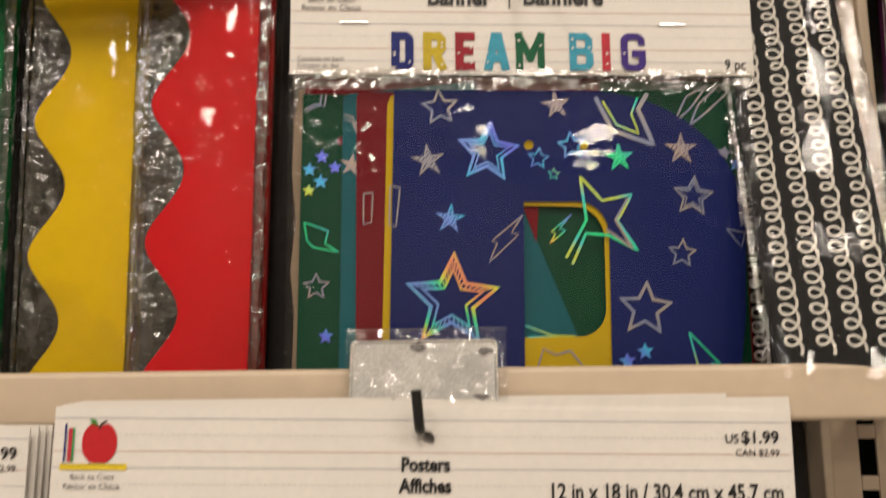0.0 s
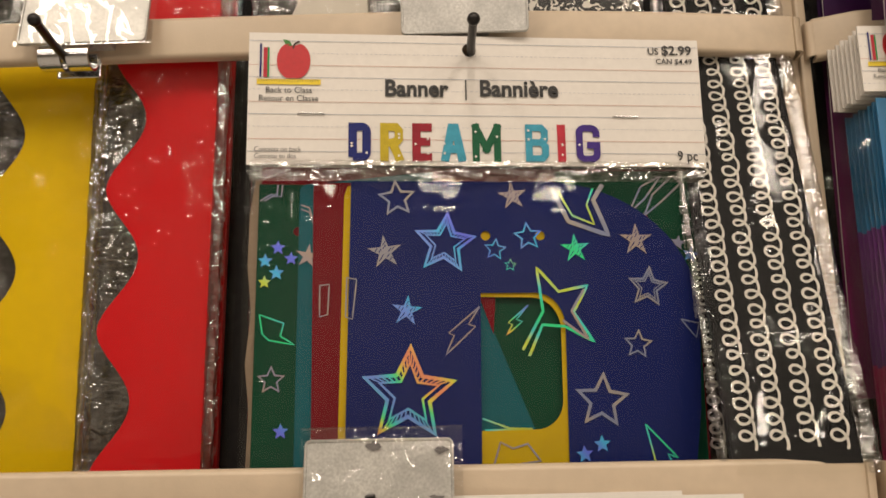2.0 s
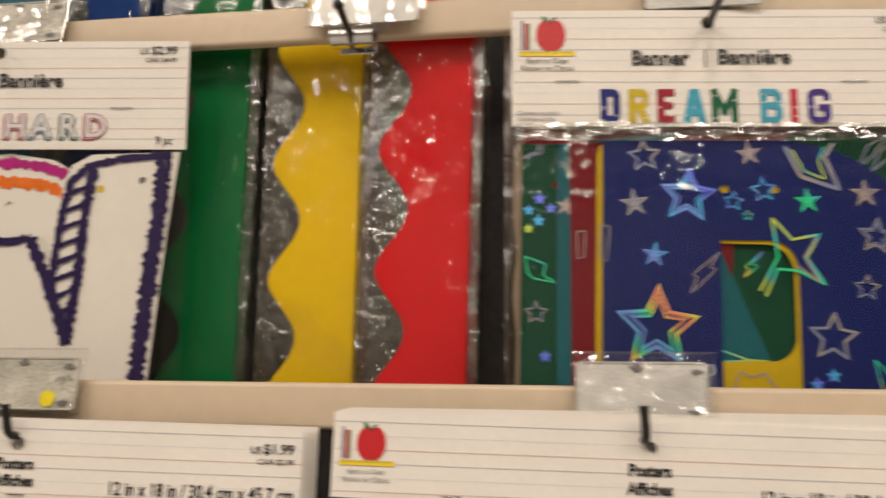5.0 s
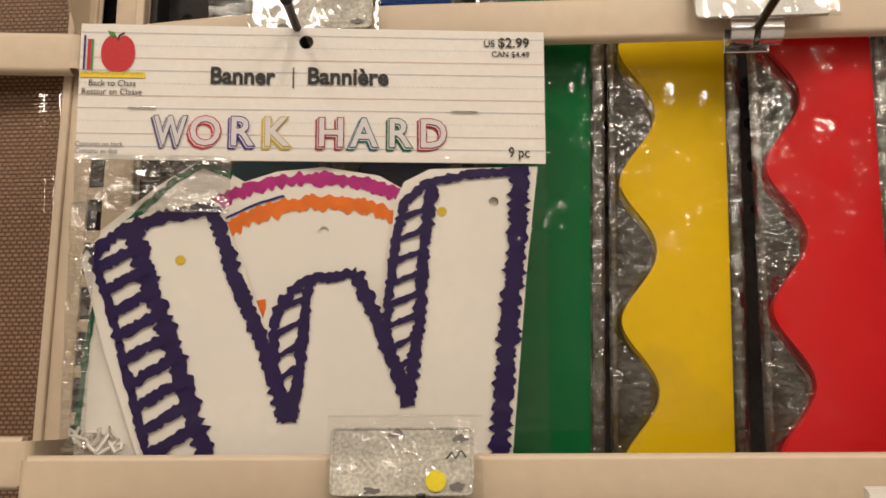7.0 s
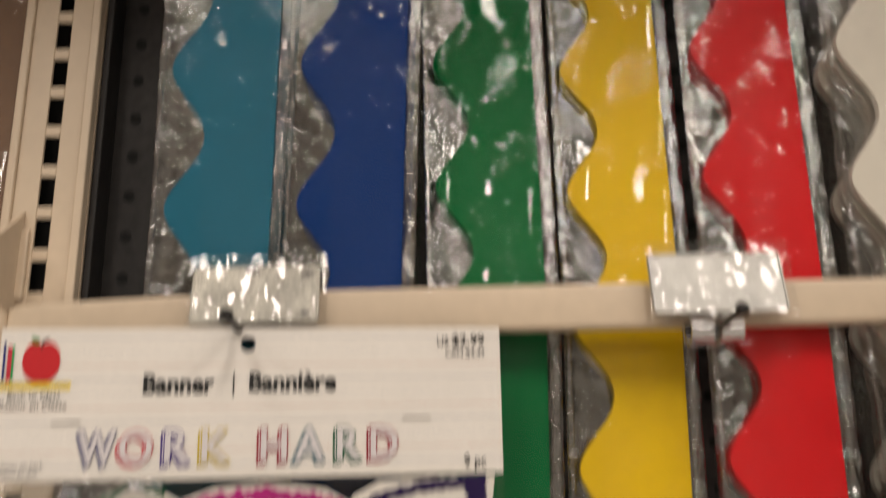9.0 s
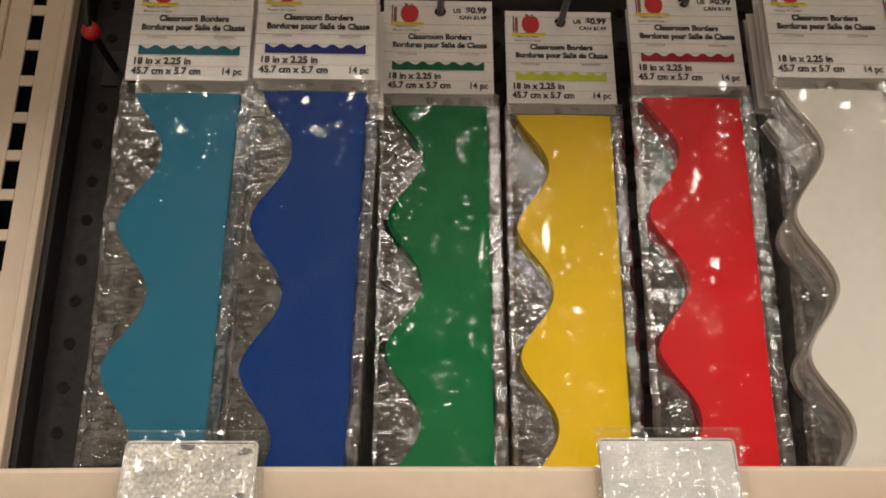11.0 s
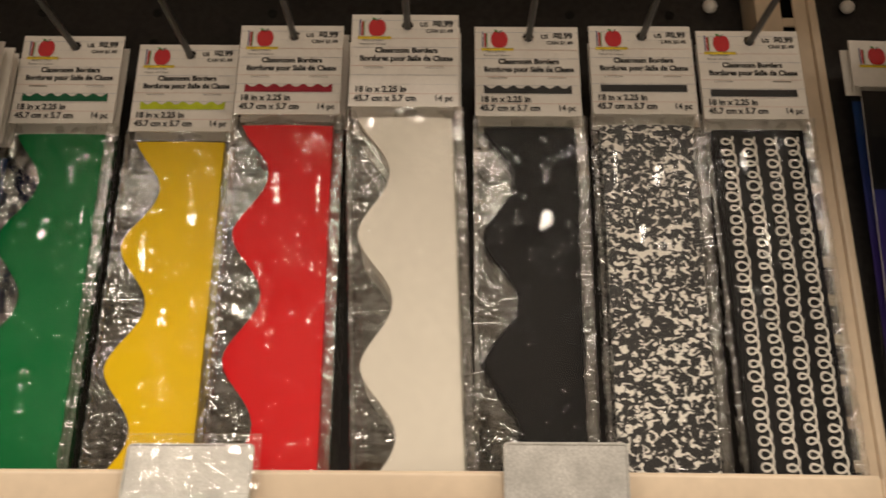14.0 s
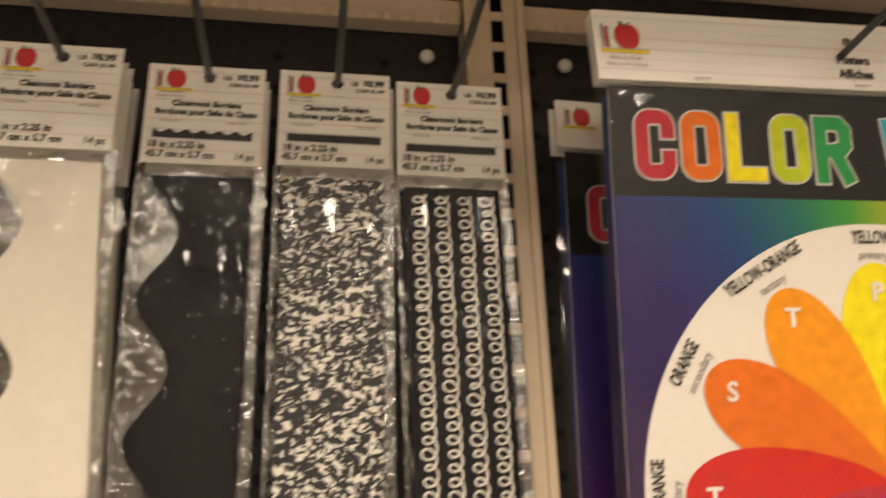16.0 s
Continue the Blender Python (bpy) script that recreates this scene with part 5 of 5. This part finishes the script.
def plain_poster(m, h, price, mats, front=True, label="", blobs=()):
    """A poster pack whose sheet has flat bands of colour."""
    ob = thing("poster_pack", label, "poster pack", m, "poster packs")
    poster_header(ob, h, price, True, front)
    z = -h - 0.003
    for mat, length in mats:
        part("sheet_band", slab([(0.006, z - length), (POSTER_W - 0.004, z - length), (POSTER_W - 0.004, z), (0.006, z)], 0.0012, 0.0020), mat, ob)
        z -= length
    for bx, bz, r, mat in blobs:
        part("printed_dot", slab(disc_pts(bx, -h - bz, r, 20), 0.0008, 0.0008), mat, ob)
    part("sleeve_front", film_sheet(-0.001, POSTER_W + 0.001, z - 0.004, -h + 0.003, lambda v: -0.0012, 0.0006, 24, 40, h * 90, 40, None, 0.003), FILM_FLAT, ob, "clear plastic sleeve")
    return ob


SKY_PRINT = material("sky_blue_print", (0.03, 0.20, 0.42), 0.4)
PLUM_PRINT = material("plum_print", (0.17, 0.03, 0.22), 0.4)
PINK_PRINT = material("hot_pink_print", (0.46, 0.02, 0.13), 0.4)
bands = [(SKY_PRINT, 0.062), (PLUM_PRINT, 0.068), (PINK_PRINT, 0.13)]
lead = plain_poster(pose(0.2387, 0.4052, 1.4788, 0, 0.4, 2.0), 0.0350, "1.99", bands, True, "blue and pink banded poster pack with white header", ())
part("printed_ring", slab(disc_pts(0.0380, -0.0660, 0.0230, 40), 0.0007, 0.0007, holes=(disc_pts(0.0380, -0.0660, 0.0095, 30),)), INK, lead)
part("printed_panel", slab(round_rect(0.0195, 0.28, -0.26, -0.104, 0.012), 0.0008, 0.0008), CARD, lead)
for k in range(7):
    c = plain_poster(pose(0.2387 - 0.0006 * k, 0.4092 + 0.0037 * k, 1.4782 - 0.0008 * (k % 3), 0, 0.4, 2.0), 0.0350, "1.99", bands, False, "blue and pink banded poster pack behind its twin")
rail_hook(0.2387 + POSTER_W / 2, 1.4665, 0.44, 0.36)

DOTS = [(0.020 + 0.037 * k, 0.012 + 0.006 * (k % 2), 0.0125, INK_COLOURS[c]) for k, c in enumerate(("teal", "lemon", "magenta", "lemon", "grass", "orange", "cyan", "lemon"))]
plain_poster(pose(-0.1507, 0.3510, 1.2538, 0, 1.1, 5.4), 0.0405, "1.99", [(BLACK_PRINT, 0.40)], True, "black poster with coloured dots under a white header", DOTS)
for k in range(4):
    plain_poster(pose(-0.1495 + 0.0010 * k, 0.3540 + 0.0035 * k, 1.2545 + 0.0004 * k, 0, 0.75 - 0.25 * k, 5.0), 0.0405, "1.99", [(BLACK_PRINT, 0.40)], False, "black poster pack behind its twin on the hook")
plain_poster(pose(-0.4755, 0.3475, 1.2490, 0, 0.9, 4.0), 0.0405, "1.99", [(BLACK_PRINT, 0.40)], True, "black poster pack with a white printed header", DOTS)
for k in range(3):
    plain_poster(pose(-0.4740 + 0.0012 * k, 0.3520 + 0.0035 * k, 1.2492, 0, 0.8, 4.0), 0.0405, "1.99", [(BLACK_PRINT, 0.40)], False, "black poster pack behind its twin on the hook")


# ---- woven brown packs in the adjoining bay ----
def weave_material():
    m = material("brown_burlap_print", (0.20, 0.11, 0.055), 0.6, vary=0.3, scale=40)
    nt = m.node_tree
    b = nt.nodes["Principled BSDF"]
    co, br, mp = (nt.nodes.new(k) for k in ("ShaderNodeTexCoord", "ShaderNodeTexBrick", "ShaderNodeMapping"))
    mp.inputs["Rotation"].default_value = (radians(90), 0, 0)
    br.inputs["Color1"].default_value, br.inputs["Color2"].default_value, br.inputs["Mortar"].default_value = (0.31, 0.185, 0.105, 1), (0.23, 0.13, 0.07, 1), (0.09, 0.043, 0.022, 1)
    br.inputs["Scale"].default_value, br.inputs["Mortar Size"].default_value, br.inputs["Brick Width"].default_value, br.inputs["Row Height"].default_value = 150.0, 0.08, 0.55, 0.36
    nt.links.new(co.outputs["Object"], mp.inputs[0])
    nt.links.new(mp.outputs[0], br.inputs["Vector"])
    nt.links.new(br.outputs["Color"], b.inputs["Base Color"])
    return m


BURLAP = weave_material()


def burlap_pack(x, y, z, h):
    ob = thing("burlap_pack", "brown woven burlap print sheets in a clear sleeve", "paper pack", pose(x, y, z), "burlap packs")
    part("sheet_block", boxed(-0.12, -0.006, 0.002, 0.008, -h, 0, 0.0006), BURLAP, ob)
    part("dark_edge", boxed(-0.006, -0.0005, 0.003, 0.010, -h, 0, 0.0006), BLACK_PRINT, ob)
    part("sleeve_front", film_sheet(-0.125, 0.002, -h - 0.004, 0.004, lambda v: 0.0, 0.0008, 16, 50, x * 9, 60, None, 0.004), FILM_FLAT, ob, "clear plastic sleeve")


burlap_pack(-0.5335, 0.4480, 1.74, 0.56)
burlap_pack(-0.5335, 0.4585, 1.74, 0.56)
